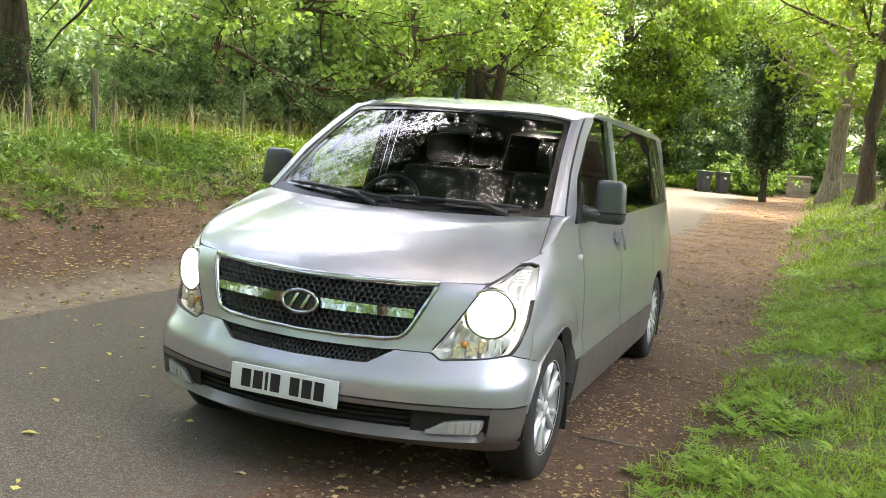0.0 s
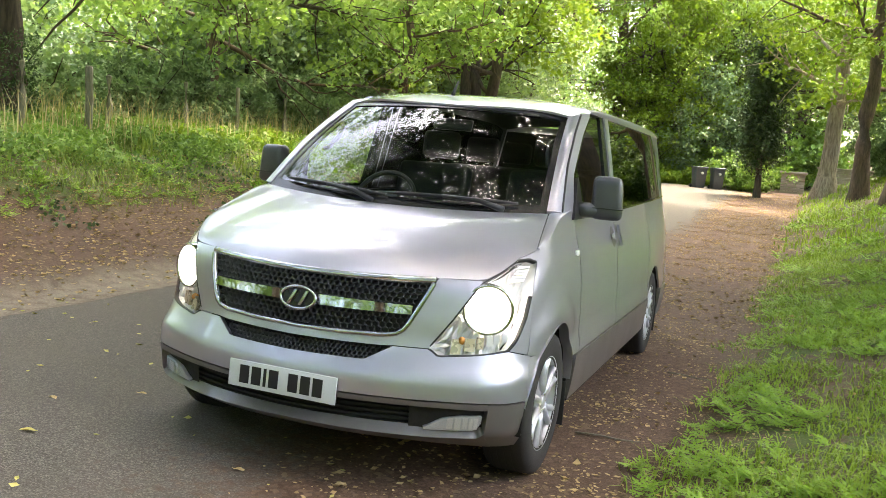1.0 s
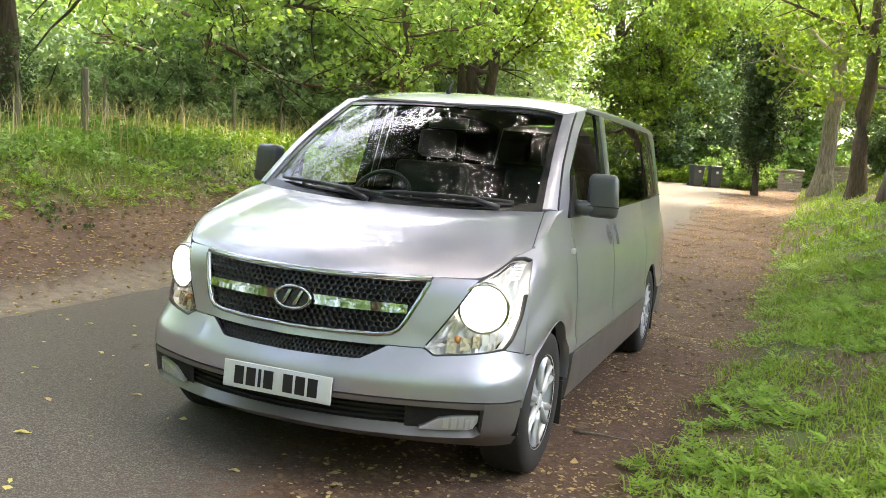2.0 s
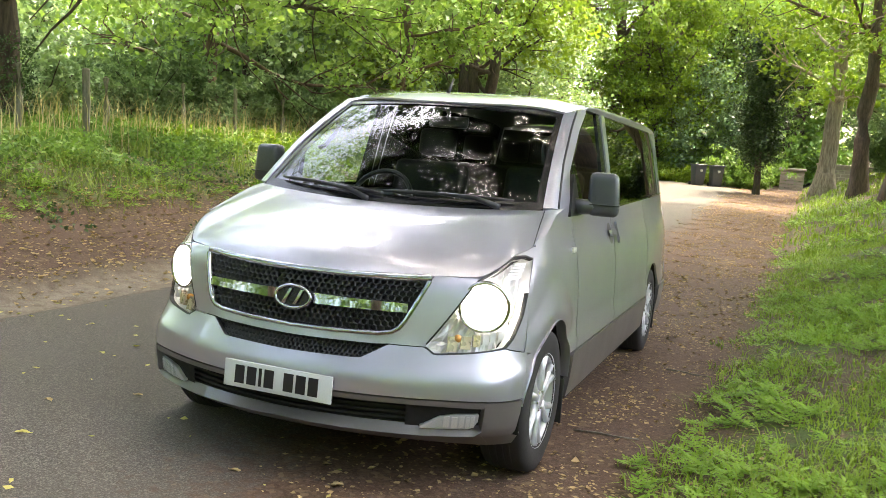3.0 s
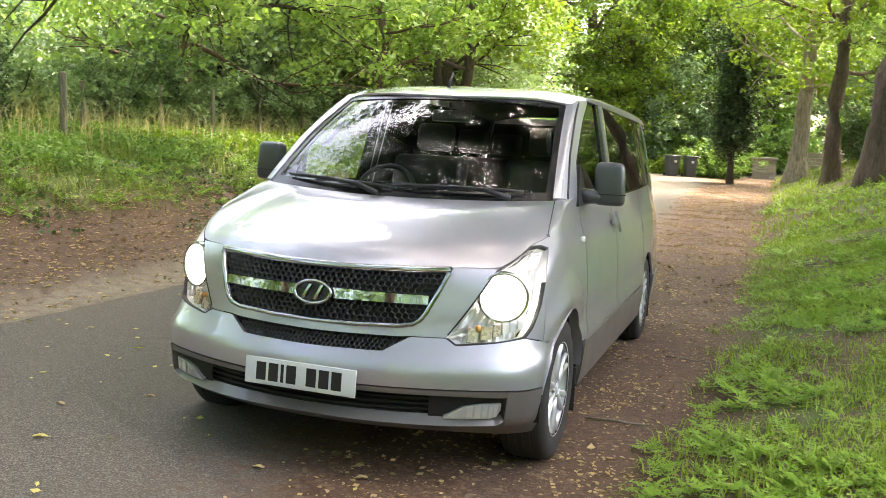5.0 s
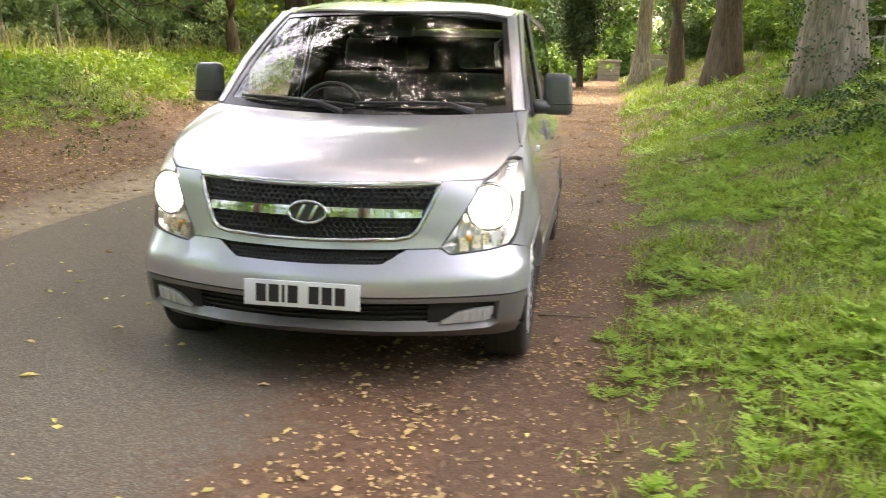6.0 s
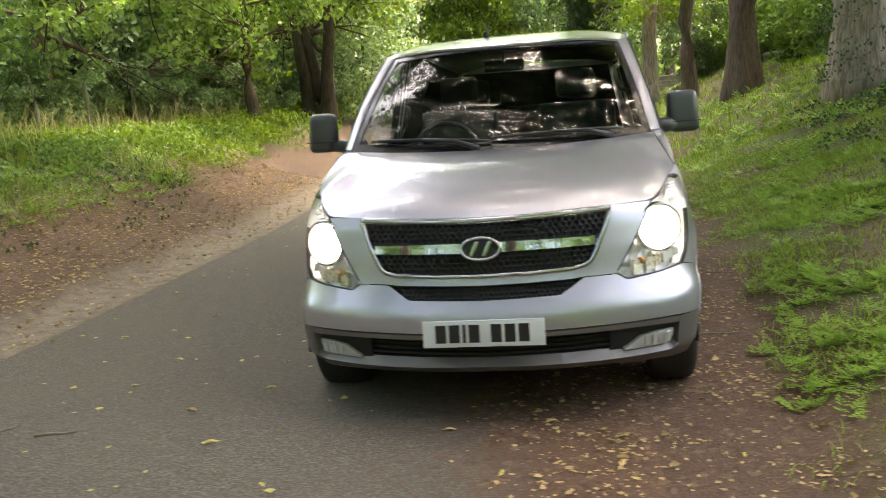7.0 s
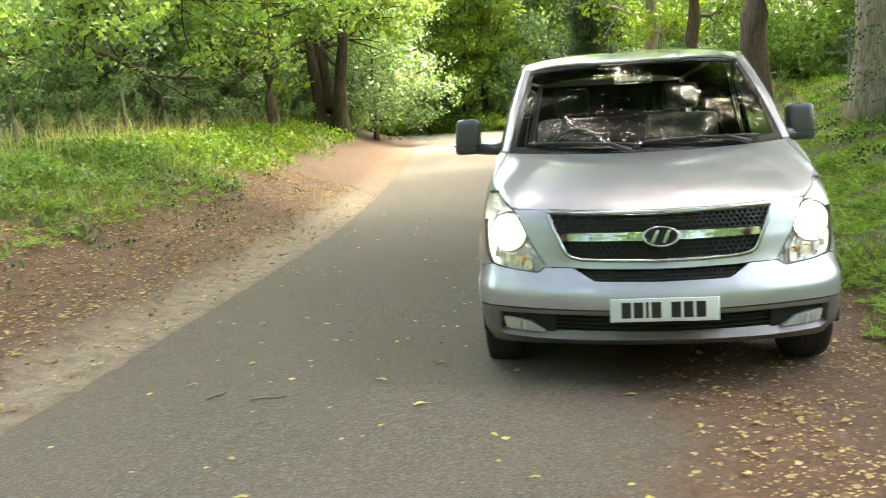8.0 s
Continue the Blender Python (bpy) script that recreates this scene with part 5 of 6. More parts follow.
again(stout, -1.6, 53.5, 100, 1.3)
again(stout, 1.4, 51.0, 30, 1.3)
again(tall, 6.0, 60.0, 290, 1.1)
again(twin, -5.0, 46.0, 80, 0.9)
settle(elder, -13.5, 19.5, 0, 1.0)
settle(hazel, -12.5, 26.0, 0, 1.05)
for x, y, turn, k in ((-21, 16, 70, 1.1), (-8.5, 32.5, 130, 0.9), (-23, 12, 20, 1.0), (6.5, 41, 250, 0.9), (-3.2, 47, 10, 1.0)):
    again(elder, x, y, turn, k)
for x, y, turn, k in ((-15.5, 29.5, 70, 1.1), (-6.2, 45.0, 130, 1.0), (-21, 26, 20, 1.2), (-13, 39, 190, 1.2)):
    again(hazel, x, y, turn, k)
settle(nettles, -4.6, 43.6, 0, 1.0)
for x, y, turn, k in ((-6.6, 44.2, 60, 1.1), (-8.8, 44.6, 120, 1.1), (-11.0, 45.0, 10, 1.1), (-13.2, 45.0, 80, 1.1), (-2.6, 43.8, 200, 1.0), (-10.3, 31, 40, 0.9)):
    again(nettles, x, y, turn, k)
settle(laurel, -0.4, 42.6, 0, 0.8)
for x, y, turn, k in ((-13.5, 46.5, 30, 1.2), (-8.0, 47.0, 90, 1.2), (-3.8, 46.5, 150, 1.1), (-16, 43, 270, 1.3), (7.4, 29.5, 80, 1.0), (7.8, 21.0, 140, 1.0), (9.2, 13.0, 200, 1.1), (6.9, 24.6, 20, 0.8), (2.6, 52.0, 250, 1.6), (7.6, 37.5, 90, 1.1), (-0.6, 50.0, 300, 1.5)):
    again(laurel, x, y, turn, k)
settle(willow, -13.5, 22.0, 0, 1.0)
for x, y, turn, k in ((-11.6, 12.6, 15, 0.62), (-12.0, 14.8, 95, 0.75), (-11.5, 18.6, 200, 0.72), (-11.6, 21.3, 280, 0.7), (-11.3, 25.2, 330, 0.62)):
    again(willow, x, y, turn, k, "pale grey-green bramble and elder scrub along the fence")
for x, y, turn, k in ((-15.2, 17.5, 60, 1.0), (-11.6, 24.5, 120, 1.0), (-17.5, 21.5, 180, 1.2), (-14.5, 12.5, 240, 0.8), (-12.2, 32, 300, 1.1), (5.8, 39.0, 20, 0.8)):
    again(willow, x, y, turn, k)


def roof_bough(tree, seed, way, high, length, size=0.24, per=34, clumps=100, leaves=None, spread=0.8):
    """An unseen bough added over the lane to block sky, way and high in the world, on a tree already in its place."""
    d = tree.matrix_basis.to_3x3().inverted() @ Vector((*way, 0.0))
    k = tree.matrix_basis.to_scale().x
    low_bough(tree, seed, (0, 0, high / k), (d.x, d.y, 0.15 * d.length), length / k, clumps, "unseen high bough added over the lane", spread, size, per, leaves)


# unseen boughs added to shade the lane and cut sky glare on the bonnet
for tree, seed, way, high, length in ((old, 75, (-1, 0.0), 8.0, 9.0), (old, 76, (-0.9, -0.4), 8.6, 9.0),
                                      (tall, 78, (-1, 0.0), 11.0, 10.0), (tall, 79, (-0.95, 0.3), 12.5, 10.0), (tall, 80, (-0.9, -0.4), 13.5, 10.0),
                                      (old, 83, (-0.95, 0.3), 10.5, 9.0), (slim, 81, (-1, 0.0), 9.0, 9.0), (slim, 82, (-0.9, 0.4), 10.0, 9.0)):
    roof_bough(tree, seed, way, high, length)
# unseen fine-leaved boughs added right over the van; leaf colour carries their shade
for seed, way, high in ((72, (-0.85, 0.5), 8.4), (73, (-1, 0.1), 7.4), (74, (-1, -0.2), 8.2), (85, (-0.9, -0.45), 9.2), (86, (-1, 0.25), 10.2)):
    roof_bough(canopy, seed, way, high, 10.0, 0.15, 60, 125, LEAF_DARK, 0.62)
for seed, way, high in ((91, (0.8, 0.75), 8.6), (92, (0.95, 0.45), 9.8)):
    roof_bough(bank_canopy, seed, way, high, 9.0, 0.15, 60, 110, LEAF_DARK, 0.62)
# and unseen ones added to shade the ground before it
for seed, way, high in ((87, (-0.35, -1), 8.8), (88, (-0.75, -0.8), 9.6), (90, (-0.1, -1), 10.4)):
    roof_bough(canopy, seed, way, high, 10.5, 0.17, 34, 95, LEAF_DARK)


def far_wood():
    """The wood all round, too far to tell its trees apart."""
    rng = np.random.default_rng(77)
    n = 4200
    a = rng.random(n) * 2 * math.pi
    r = 52 + 22 * rng.random(n)
    h = 20 * rng.random(n) ** 1.2 * (0.7 + 0.3 * np.sin(a * 7) + 0.2 * np.sin(a * 17 + 1))
    cs = np.stack([-2 + r * np.cos(a), 10 + r * np.sin(a), 1.3 + np.abs(h)], 1)
    v, f = leaf_cloud(rng, cs, 14, 2.2, 0.62)
    ob = place("far_wood", raw_mesh("far_wood", v, f), LEAF_MID, None, "", False)
    tagged(ob, "distant green woodland closing the view all round", "woodland", kind="stuff")


far_wood()


def back_wood():
    """A thicket added beside and behind the camera's stand to block low sky, seen in the van's paint, glass and chrome
    alone.
    """
    rng = np.random.default_rng(78)
    n = 3000
    a = np.radians(-30 - 165 * rng.random(n))
    r = 15 + 9 * rng.random(n)
    h = 15 * rng.random(n) ** 1.1 * (0.75 + 0.25 * np.sin(a * 9))
    cs = np.stack([-1 + r * np.cos(a), -1 + r * np.sin(a), 0.6 + np.abs(h)], 1)
    v, f = leaf_cloud(rng, cs, 14, 1.3, 0.42)
    ob = place("back_wood", raw_mesh("back_wood", v, f), LEAF_MID, None, "", False)
    tagged(ob, "dense green thicket added behind, out of view", "woodland", kind="stuff")


back_wood()

# ---- grass, herbs, ivy and fallen leaves ----
def blades(rng, pts, height, width, lean=0.5, jitter=0.4):
    """Grass: each blade a bent, tapering strip of three triangles."""
    pts = np.asarray(pts, float)
    n = len(pts)
    h = height * (1 - jitter + 2 * jitter * rng.random((n, 1)))
    a = rng.random(n) * 2 * math.pi
    d = np.stack([np.cos(a), np.sin(a), np.zeros(n)], 1)
    s = np.stack([-np.sin(a), np.cos(a), np.zeros(n)], 1) * width * (0.6 + 0.8 * rng.random((n, 1)))
    k = lean * (0.3 + rng.random((n, 1)))
    mid = pts + d * h * k * 0.25 + np.array([0, 0, 1]) * h * 0.55
    tip = pts + d * h * k + np.array([0, 0, 1]) * h * (1 - 0.25 * k)
    v = np.stack([pts - s, pts + s, mid + s * 0.8, mid - s * 0.8, tip], 1).reshape(-1, 3)
    b = np.arange(n)[:, None] * 5
    f = np.concatenate([b + np.array([[0, 1, 2]]), b + np.array([[0, 2, 3]]), b + np.array([[3, 2, 4]])], 1).reshape(-1, 3)
    return v, f


def herbs(rng, pts, size, leaves=13):
    """Low herbs: a rosette of feathery fronds, each a rib with leaflets in pairs and one at its tip."""
    pts = np.asarray(pts, float)
    n = len(pts) * leaves
    c = np.repeat(pts, leaves, 0)
    k = np.repeat(size * (0.6 + 0.8 * rng.random(len(pts))), leaves)[:, None]
    a = rng.random(n) * 2 * math.pi
    tilt = 0.25 + 0.9 * rng.random((n, 1))
    d = np.concatenate([np.cos(a)[:, None], np.sin(a)[:, None], tilt], 1)
    d /= np.linalg.norm(d, axis=1, keepdims=True)
    s = np.stack([-np.sin(a), np.cos(a), 0.15 * rng.normal(size=n)], 1)
    root = c + d * k * (0.25 + 0.5 * rng.random((n, 1)))
    z = np.array([0, 0, 1.0])
    vs = []
    for along, out, big in ((0.15, 1, 0.62), (0.15, -1, 0.62), (0.5, 1, 0.55), (0.5, -1, 0.55), (0.82, 1, 0.42), (0.82, -1, 0.42), (1.0, 0, 0.5)):
        sag = z * (-0.22 * along * along) * k
        o = root + d * k * along + sag
        way = (d * 0.55 + s * out * 0.9) if out else d * 1.0
        side = s if not out else np.cross(way, z)
        l, w = k * big, k * big * 0.26
        vs.append(np.stack([o, o + way * l * 0.45 + side * w, o + way * l - z * 0.12 * l, o + way * l * 0.45 - side * w], 1))
    v = np.stack(vs, 1).reshape(-1, 3)
    b = np.arange(n * 7)[:, None] * 4
    f = np.concatenate([b + np.array([[0, 1, 2]]), b + np.array([[0, 2, 3]])], 1).reshape(-1, 3)
    return v, f


def flakes(rng, pts, size, curl=0.25):
    """Fallen leaves lying about: curled kites of four triangles."""
    pts = np.asarray(pts, float)
    n = len(pts)
    a = rng.random(n) * 2 * math.pi
    l = size * (0.5 + 1.0 * rng.random((n, 1)) ** 1.5)
    tilt = rng.normal(size=(n, 1)) * 0.25
    d = np.stack([np.cos(a), np.sin(a), np.zeros(n)], 1)
    s = np.stack([-np.sin(a), np.cos(a), np.zeros(n)], 1)
    z = np.array([0, 0, 1.0])
    up = l * curl * rng.random((n, 1))
    c = pts + z * 0.006
    w = l * (0.22 + 0.2 * rng.random((n, 1)))
    v = np.stack([c - d * l * 0.5 + z * up * 0.5, c + s * w + z * (up * 0.9 + tilt * w), c + d * l * 0.5 + z * up * 0.7, c - s * w + z * (up * 0.6), c], 1)
    v[:, :, 2] = np.maximum(v[:, :, 2], pts[:, None, 2] + 0.003)
    b = np.arange(n)[:, None] * 5
    f = np.concatenate([b + np.array([[0, 4, 1]]), b + np.array([[1, 4, 2]]), b + np.array([[2, 4, 3]]), b + np.array([[3, 4, 0]])], 1).reshape(-1, 3)
    return v.reshape(-1, 3), f


def road_height(x, y):
    f = (x - lane_edge(y)) / (dirt_edge(y) + 0.9 - lane_edge(y))
    return ground_z(x, y) + 0.006 + (0.045 * math.sin(math.pi * f) * min(1, f * 3) if 0 < f < 1 else 0)


def surface_z(x, y):
    """The height of what lies on top: asphalt on the lane, soil elsewhere."""
    return road_height(x, y) if lane_edge(y) < x < dirt_edge(y) + 0.88 else ground_z(x, y)


def scatter(rng, n, x0, x1, y0, y1, keep, near=None):
    """Points on the ground, kept by chance keep(x, y); near: thins them out with depth."""
    out = []
    for _ in range(n):
        y = y0 + (y1 - y0) * (rng.random() ** near if near else rng.random())
        x = x0 + (x1 - x0) * rng.random()
        if rng.random() < keep(x, y):
            out.append((x, y, surface_z(x, y)))
    return out


def stuff(name, parts, material, label, category):
    v = np.concatenate([p[0] for p in parts])
    off, fs = 0, []
    for p in parts:
        fs.append(p[1] + off)
        off += len(p[0])
    tagged(place(name, raw_mesh(name, v, np.concatenate(fs)), material, None, "", False), label, category, kind="stuff")


def plant_all():
    rng = np.random.default_rng(5)
    def verge(x, y):
        r = x - verge_edge(y) - 0.03 + 0.22 * rolling(x, y + 6, 1.9)
        return 0 if r < -0.05 else min(1, 0.25 + r * 1.4) * (0.10 + 0.90 * patchy(x, y, 0.9, 0.32, 0.6))
    near = scatter(rng, 150000, 1.0, 5.6, -4.2, 13, verge, 1.35)
    far = scatter(rng, 16000, 1.3, 9.0, 12, 46, verge, 1.1)
    rear = scatter(rng, 26000, 1.0, 9.0, -14, -4.2, verge) + scatter(rng, 12000, 5.6, 9.0, -4.2, 12, verge)
    stuff("verge_grass", [blades(rng, near[::2], 0.045, 0.0042, 1.7), blades(rng, near[1::2], 0.075, 0.003, 1.4), blades(rng, far, 0.15, 0.012, 0.8), blades(rng, rear, 0.09, 0.009, 1.4)], GRASS, "short green grass on the sloping verge", "grass")
    def herby(x, y):
        r = x - verge_edge(y) - 0.05 + 0.28 * rolling(x + 3, y, 1.6)
        return 0 if r < -0.05 else min(1, 0.3 + r) * (0.08 + 0.92 * patchy(x + 9, y, 1.1, 0.37, 0.62))
    stuff("verge_herbs", [herbs(rng, scatter(rng, 7600, 1.0, 5.0, -2.4, 9, herby, 1.4), 0.05, 7), herbs(rng, scatter(rng, 500, 1.5, 8.0, 8, 22, herby), 0.13, 8), herbs(rng, scatter(rng, 700, 1.0, 7.0, -11, -2.4, herby), 0.08, 7)], HERB, "fresh green ground elder and nettles on the verge", "herbs")

    def bank(x, y):
        l = lane_edge(y) - x
        return 0 if l < 2.1 else min(1, (l - 2.1) / 1.9) * (0.08 + 0.92 * patchy(x, y, 0.7, 0.42, 0.68))
    a = scatter(rng, 52000, -12.5, -4.5, -1, 24, bank)
    a2 = scatter(rng, 70000, -12.0, -4.6, 0, 18, lambda x, y: bank(x - 0.3, y))
    stuff("bank_sward", [blades(rng, a2, 0.16, 0.0045, 1.7)], GRASS_DULL, "dull green tangled grass on the bank", "grass")
    b = scatter(rng, 22000, -20, -5.5, 8, 42, bank)
    stuff("bank_grass", [blades(rng, a, 0.25, 0.006, 1.3), blades(rng, b, 0.42, 0.012, 0.6)], GRASS_DULL, "long green grass on the bank", "grass")
    def strawy(x, y):
        l = lane_edge(y) - x
        return 0.9 if 4.0 < l < 8.5 else 0.0
    s1 = scatter(rng, 5200, -15, -7.0, 2, 34, strawy)
    stuff("dry_grass", [blades(rng, s1, 0.75, 0.007, 0.5)], STRAW, "dry seeding grass along the fence", "grass")
    def weedy(x, y):
        l = lane_edge(y) - x
        return 0 if l < 1.9 else patchy(x + 4, y, 0.7, 0.45, 0.65)
    stuff("bank_herbs", [herbs(rng, scatter(rng, 2200, -12, -4.8, 0, 20, weedy), 0.085, 8)], HERB, "nettles and herbs on the bank", "herbs")
    def leafy(x, y):
        l = lane_edge(y) - x
        return 0 if l < 1.9 else min(1, 0.06 + (l - 1.9) * 0.35) * patchy(x + 2, y + 5, 0.9, 0.40, 0.6)
    low = scatter(rng, 9000, -11.5, -4.6, 0, 16, leafy)
    stuff("bank_weeds", [leaf_cloud(rng, [(x, y, z + 0.10) for x, y, z in low[::2]], 13, 0.17, 0.062), leaf_cloud(rng, [(x, y, z + 0.2) for x, y, z in low[1::2] if lane_edge(y) - x > 2.8], 16, 0.24, 0.075)], LEAF_MID, "tangled green weeds and seedlings on the bank", "herbs")
    def bright(x, y):
        l = lane_edge(y) - x
        return patchy(x, y, 0.5, 0.3, 0.5) if 2.0 < l < 5.2 else 0
    stuff("bank_nettles", [leaf_cloud(rng, [(x, y, z + 0.25) for x, y, z in scatter(rng, 1500, -14, -5, 9, 30, bright)], 16, 0.32, 0.11)], LEAF_BRIGHT, "sunlit bright nettles on the bank", "herbs")

    # ivy: on the foot of the old tree, over the bank below it, and across the lane
    pts = []
    for _ in range(260):
        a, h = rng.random() * 2 * math.pi, 0.1 + 1.6 * rng.random() ** 1.6
        pts.append((4.95 + 0.62 * math.cos(a), 12.0 + 0.62 * math.sin(a), ground_z(4.95, 12.0) + h))
    for x, y, z in scatter(rng, 2600, 3.0, 6.4, 5.5, 12.5, lambda x, y: patchy(x, y, 0.8, 0.4, 0.6) * min(1, max(0, (x - 2.9 - 0.05 * y)))):
        pts.append((x, y, z + 0.05))
    for _ in range(700):
        a, h = rng.random() * 2 * math.pi, 0.1 + 1.5 * rng.random() ** 1.6
        pts.append((-10.9 + 0.48 * math.cos(a), 8.4 + 0.48 * math.sin(a), ground_z(-11.2, 8.4) + h))
    for x, y, z in scatter(rng, 1600, -11.0, -4.9, 1.5, 12, lambda x, y: 0.6 * patchy(x + 7, y + 2, 0.7, 0.5, 0.75) * (1 if lane_edge(y) - x > 1.3 else 0)):
        pts.append((x, y, z + 0.05))
    stuff("ivy", [leaf_cloud(rng, pts, 7, 0.16, 0.052, 0.6, 0.4)], IVY, "dark glossy ivy creeping over the banks and trunk feet", "ivy")

    # fallen leaves
    def litter(x, y):
        d, r = x - dirt_edge(y), x - verge_edge(y)
        k = 0.25 + 0.75 * patchy(x, y, 1.3, 0.35, 0.65)
        return k * max(0, min(1, d / 0.8)) * (1 if r < 0.1 else max(0.07, 0.5 - r * 0.6))
    lit = scatter(rng, 82000, -0.8, 3.4, -3.6, 30, litter, 1.7)
    far_lit = scatter(rng, 20000, -2.5, 3.2, 6, 42, litter) + scatter(rng, 5000, -0.8, 3.2, -14, -3.6, litter)
    def lit_bank(x, y):
        l = lane_edge(y) - x
        return 0 if l < 0.1 else (0.3 if l < 0.6 else (1.0 if l < 2.6 else 0.25))
    lb = scatter(rng, 22000, -8.5, -3.3, -1.5, 14, lit_bank)
    stuff("leaf_litter", [flakes(rng, lit[::5], 0.034, 0.5), flakes(rng, lit[1::5] + lit[2::5], 0.024, 0.4), flakes(rng, lit[3::5] + lit[4::5], 0.016, 0.3), flakes(rng, lb, 0.048, 0.45), flakes(rng, far_lit, 0.05, 0.5)], LITTER, "brown and straw-coloured fallen leaves on the soil", "leaf litter")
    road = [(x, y, z) for x, y, z in scatter(rng, 420, -3.6, 0.6, -3.6, 14, lambda x, y: 1, 1.1)]
    stuff("road_leaves", [flakes(rng, road, 0.035, 0.4)], LITTER_FRESH, "small pale leaves scattered over the asphalt", "fallen leaves")


plant_all()


def fallen_leaf(x, y, turn, size, material, label):
    """One larger leaf lying on the lane: five lobes round a midrib, curled."""
    bm = bmesh.new()
    c = bm.verts.new((0, 0, 0.004))
    n = 14
    rim = []
    for k in range(n):
        a = 2 * math.pi * k / n
        r = size * (0.5 + 0.22 * math.cos(2 * a) + 0.12 * (k % 2))
        rim.append(bm.verts.new((r * math.cos(a), r * 0.8 * math.sin(a), 0.005 + 0.10 * size * (1 - math.cos(2 * a)))))
    for k in range(n):
        bm.faces.new((c, rim[k], rim[(k + 1) % n]))
    tube(bm, [(-size * 0.5, 0, 0.004), (-size * 0.8, size * 0.05, 0.004), (-size * 1.05, size * 0.16, 0.006)], 0.0015, 4)
    me = bpy.data.meshes.new("fallen_leaf")
    bm.to_mesh(me)
    bm.free()
    me.materials.append(material)
    ob = new("fallen_leaf", me)
    ob.matrix_world = pose(x, y, road_height(x, y) + 0.002, 0, 0, turn)
    return tagged(ob, label, "leaf", "leaves on the lane")


_r = random.Random(9)
for _x, _y in ((-0.80, -0.63), (-0.17, -0.04), (0.26, 0.08), (-1.20, 0.57), (-1.49, 0.24), (1.01, -0.27), (-2.0, 1.18), (-1.15, -1.6), (-0.55, -1.75), (-1.9, -0.9), (0.1, -0.5), (0.55, -0.35), (-2.6, 0.3), (-1.7, -1.3), (-2.3, 2.4), (-1.2, -0.2), (-0.6, -1.1), (-2.75, 1.9), (0.75, -0.9), (-0.35, -2.0)):
    _f = _r.random() < 0.6
    fallen_leaf(_x, _y, _r.random() * 360, 0.024 + 0.024 * _r.random(), LITTER_FRESH if _f else LITTER, "yellow-green fallen leaf on the lane" if _f else "dry brown fallen leaf on the lane")


def twig(x, y, turn, length):
    bm = bmesh.new()
    tube(bm, [(-length / 2, 0, 0.008), (-length * 0.1, 0.01, 0.010), (length * 0.2, -0.004, 0.009), (length / 2, 0.015, 0.008)], [0.006, 0.006, 0.005, 0.003], 6)
    ob = part("twig", bm, POST_WOOD, None)
    ob.matrix_world = pose(x, y, road_height(x, y) - 0.001, 0, 0, turn)
    tagged(ob, "short dry twig lying on the lane", "twig", "twigs on the lane")


twig(-2.03, -0.05, 12, 0.19)
twig(-2.35, 0.05, 60, 0.14)
twig(1.12, 1.55, 5, 0.35)
twig(1.35, 3.4, -12, 0.3)


# ---- fences, wall, bins ----
def fence_post(x, y, high, thick, lean, label, group):
    bm = bmesh.new()
    tube(bm, [(0, 0, -0.3), (0, 0, high * 0.5), (lean, 0, high - 0.03), (lean, 0, high)], [thick, thick, thick * 0.97, thick * 0.7], 9)
    ob = part("fence_post", bm, POST_WOOD, None, soft=False)
    ob.matrix_world = pose(x, y, ground_z(x, y), 0, 0, x * 50)
    return tagged(ob, label, "fence post", group)


def wire_fence():
    prev = None
    for x, y, h, t in ((-9.6, 5.4, 1.25, 0.075), (-9.7, 7.7, 1.15, 0.05), (-9.75, 9.2, 1.2, 0.07), (-9.8, 9.75, 1.1, 0.06), (-10.0, 12.2, 1.15, 0.05), (-10.1, 14.2, 1.2, 0.045), (-10.2, 16.4, 1.1, 0.06), (-10.4, 19.0, 1.1, 0.06), (-10.8, 22.5, 1.1, 0.06), (-11.2, 26.0, 1.1, 0.06)):
        fence_post(x, y, h, t, 0.03, "weathered wooden fence post in long grass", "posts of the field fence")
        if prev:
            for z in (0.55, 0.95):
                bm = bmesh.new()
                a, b = Vector((prev[0], prev[1], ground_z(*prev) + z)), Vector((x, y, ground_z(x, y) + z))
                tube(bm, [a, a.lerp(b, 0.5) - Vector((0, 0, 0.02)), b], 0.002, 4)
                w = part("fence_wire", bm, WIRE, None)
                tagged(w, "thin rusty fence wire between the posts", "wire", "wires of the field fence")
        prev = (x, y)


wire_fence()


def rail_fence():
    prev = None
    for k in range(11):
        x, y = 6.4 + 0.05 * k, 14.0 + 2.6 * k
        f = thing("rail_fence", (x, y, ground_z(x, y)), "wooden post and rail fence bay behind the trees", "fence", "bays of the rail fence")
        bm = bmesh.new()
        box(bm, (x - 0.06, y - 0.06, ground_z(x, y) - 0.3), (x + 0.06, y + 0.06, ground_z(x, y) + 1.25), 0.01)
        part("post", bm, POST_WOOD, f, soft=False)
        x1, y1 = x + 0.05, y + 2.6
        for z in (0.35, 0.72, 1.08):
            bm = bmesh.new()
            a, b = Vector((x, y, ground_z(x, y) + z)), Vector((x1, y1, ground_z(x1, y1) + z))
            tube(bm, [a, b], 0.05, 6)
            part("rail", bm, POST_WOOD, f, soft=False)


rail_fence()


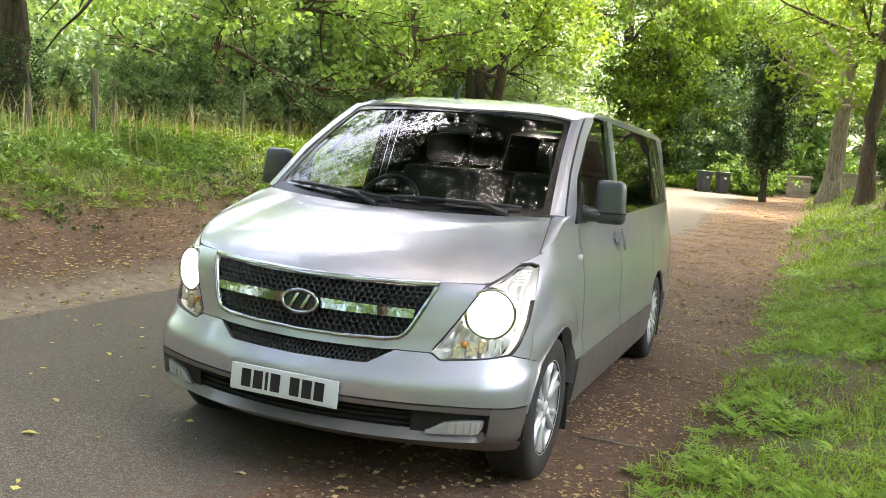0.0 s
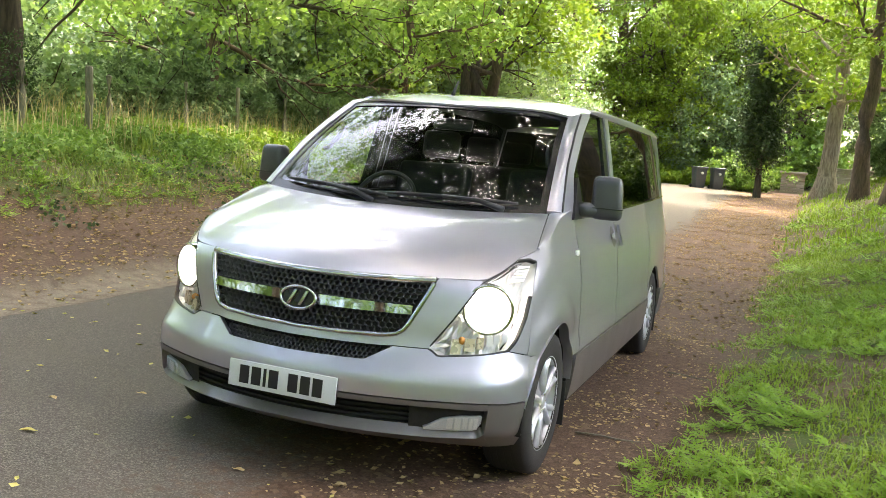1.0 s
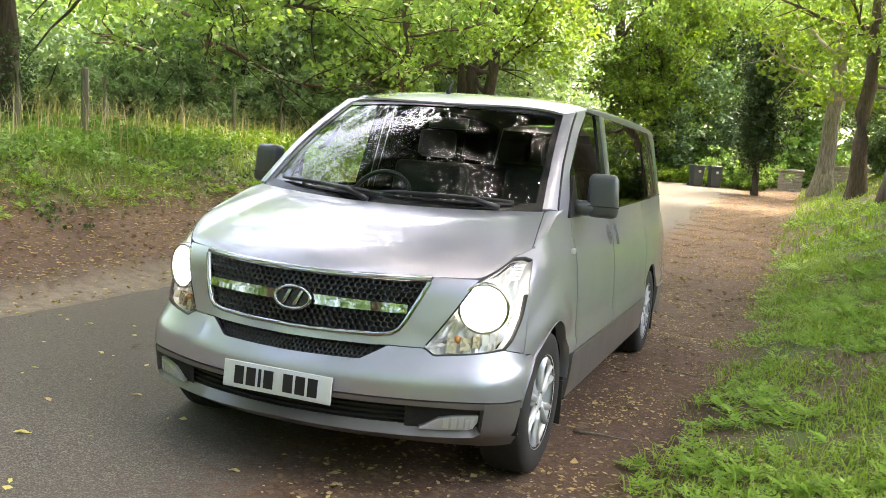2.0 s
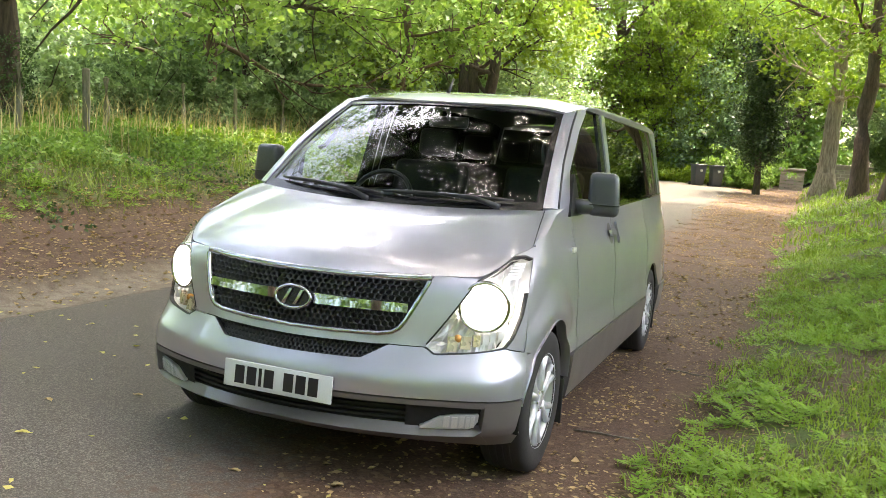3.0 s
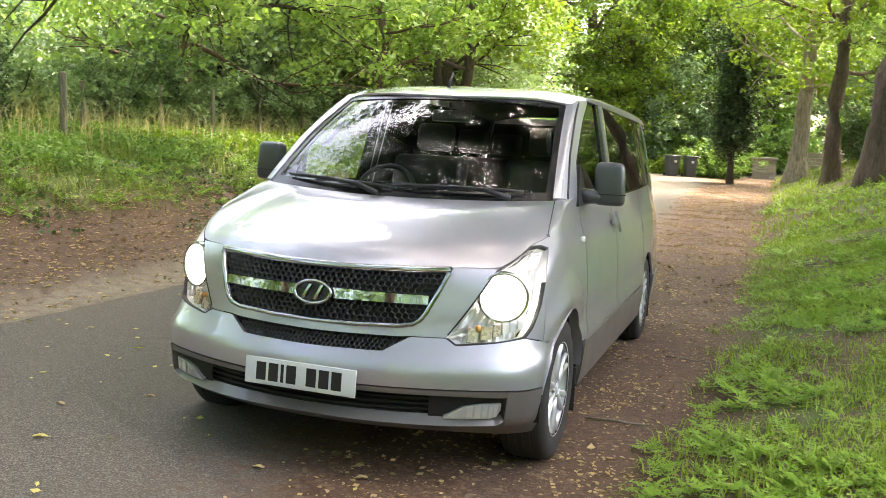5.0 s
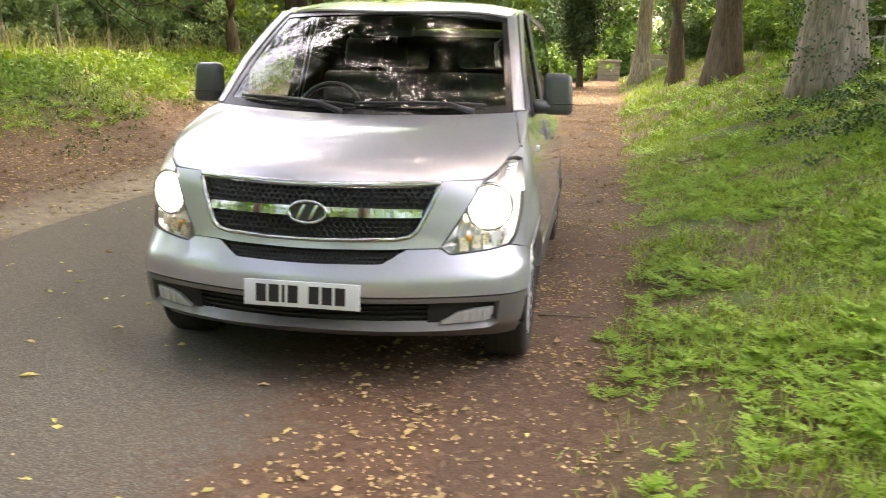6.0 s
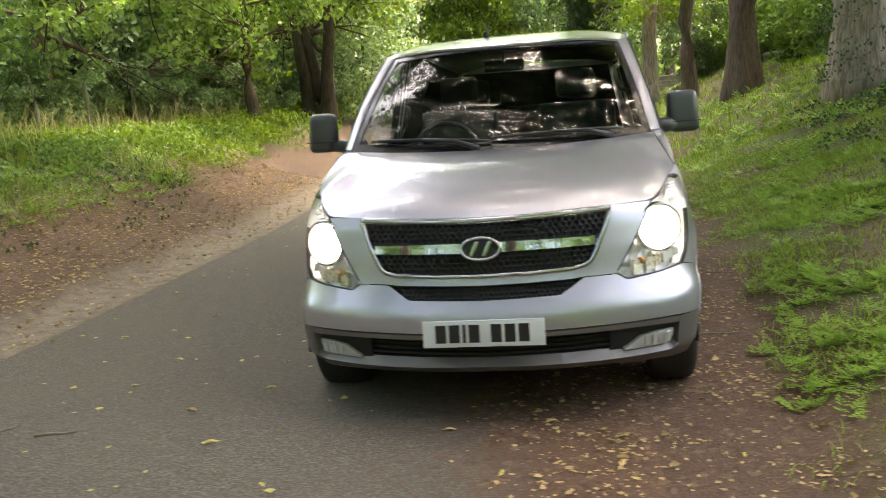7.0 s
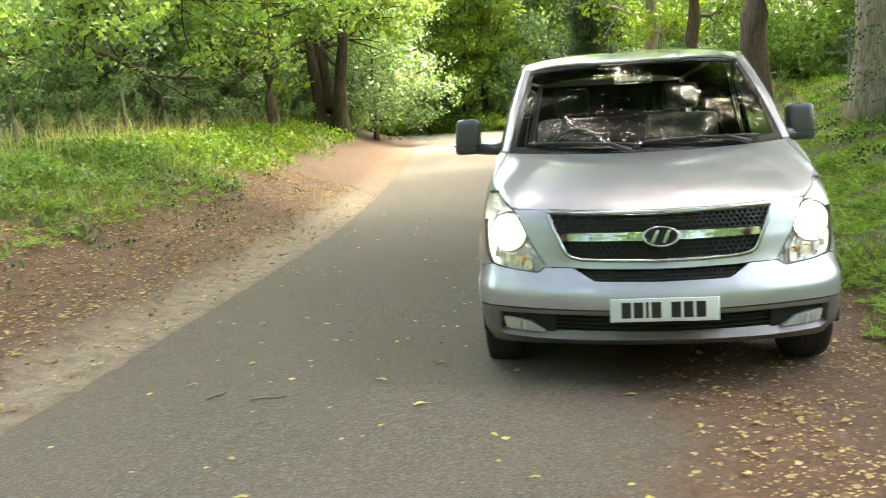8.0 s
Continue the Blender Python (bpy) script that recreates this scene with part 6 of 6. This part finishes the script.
def stone_wall():
    """A gate pillar of coursed stone with a cap, and the low wall beyond it."""
    rng = random.Random(4)
    def courses(parent, x0, x1, y0, y1, z0, rows, high):
        for r in range(rows):
            x = x0
            while x < x1 - 0.02:
                w = min(x1 - x, 0.22 + 0.28 * rng.random())
                if x1 - x - w < 0.12:
                    w = x1 - x
                bm = bmesh.new()
                d = 0.02 * rng.random()
                box(bm, (x + 0.008, y0 - d, z0 + r * high + 0.006), (x + w - 0.008, y1, z0 + (r + 1) * high - 0.006), 0.015, seg=1)
                part("stone", bm, STONE, parent, soft=False)
                x += w
    z = ground_z(1.95, 45.5)
    p = thing("gate_pillar", (1.95, 45.5, z), "square stone gate pillar with a flat cap", "pillar")
    courses(p, 1.35, 2.5, 45.0, 46.1, z - 0.05, 6, 0.17)
    bm = bmesh.new()
    box(bm, (1.28, 44.93, z + 0.975), (2.57, 46.17, z + 1.10), 0.03)
    part("cap", bm, STONE, p)
    z = ground_z(4.6, 44.5)
    w = thing("garden_wall", (4.4, 44.5, z), "low coursed stone garden wall with a coping", "wall")
    courses(w, 3.0, 6.2, 44.3, 44.7, z - 0.25, 5, 0.17)
    bm = bmesh.new()
    box(bm, (2.96, 44.24, z + 0.605), (6.24, 44.76, z + 0.69), 0.02)
    part("coping", bm, STONE, w)


stone_wall()


def wheelie_bin(x, y, turn):
    z = ground_z(x, y) + 0.01
    b = thing("wheelie_bin", (0, 0, 0), "dark grey wheelie bin with a closed lid at the lane's end", "bin", "bins at the lane's end")
    bm = bmesh.new()
    box(bm, (-0.25, -0.30, 0.04), (0.25, 0.30, 0.97), 0.04)
    for v in bm.verts:
        k = 0.78 + 0.22 * v.co.z / 0.97
        v.co.x *= k * 1.12
        v.co.y *= k * 1.1
    part("body", bm, BIN_GREY, b)
    bm = bmesh.new()
    box(bm, (-0.30, -0.36, 0.965), (0.30, 0.36, 1.03), 0.025)
    for v in bm.verts:
        if v.co.z > 1.0:
            v.co.z += 0.05 * (1 - (v.co.y / 0.36)**2)
    lid = part("lid", bm, BIN_GREY, b)
    bm = bmesh.new()
    tube(bm, [(-0.26, 0.37, 0.98), (-0.2, 0.41, 0.98), (0.2, 0.41, 0.98), (0.26, 0.37, 0.98)], 0.016, 6)
    part("handle", bm, BIN_GREY, b)
    for sx in (-1, 1):
        bm = bmesh.new()
        bmesh.ops.create_cone(bm, cap_ends=True, segments=20, radius1=0.1, radius2=0.1, depth=0.05, matrix=pose(sx * 0.27, 0.26, 0.10, 0, 90, 0))
        part("wheel", bm, RUBBER, b)
    bm = bmesh.new()
    bmesh.ops.create_cone(bm, cap_ends=True, segments=20, radius1=0.07, radius2=0.07, depth=0.008, matrix=pose(0.03, -0.316, 0.74, 86, 0, 0))
    part("sticker", bm, BIN_MARK, b, "pale round sticker")
    b.matrix_basis = pose(x, y, z, 0, 0, turn)


wheelie_bin(-2.28, 41.0, 28)
wheelie_bin(-1.46, 41.2, 22)
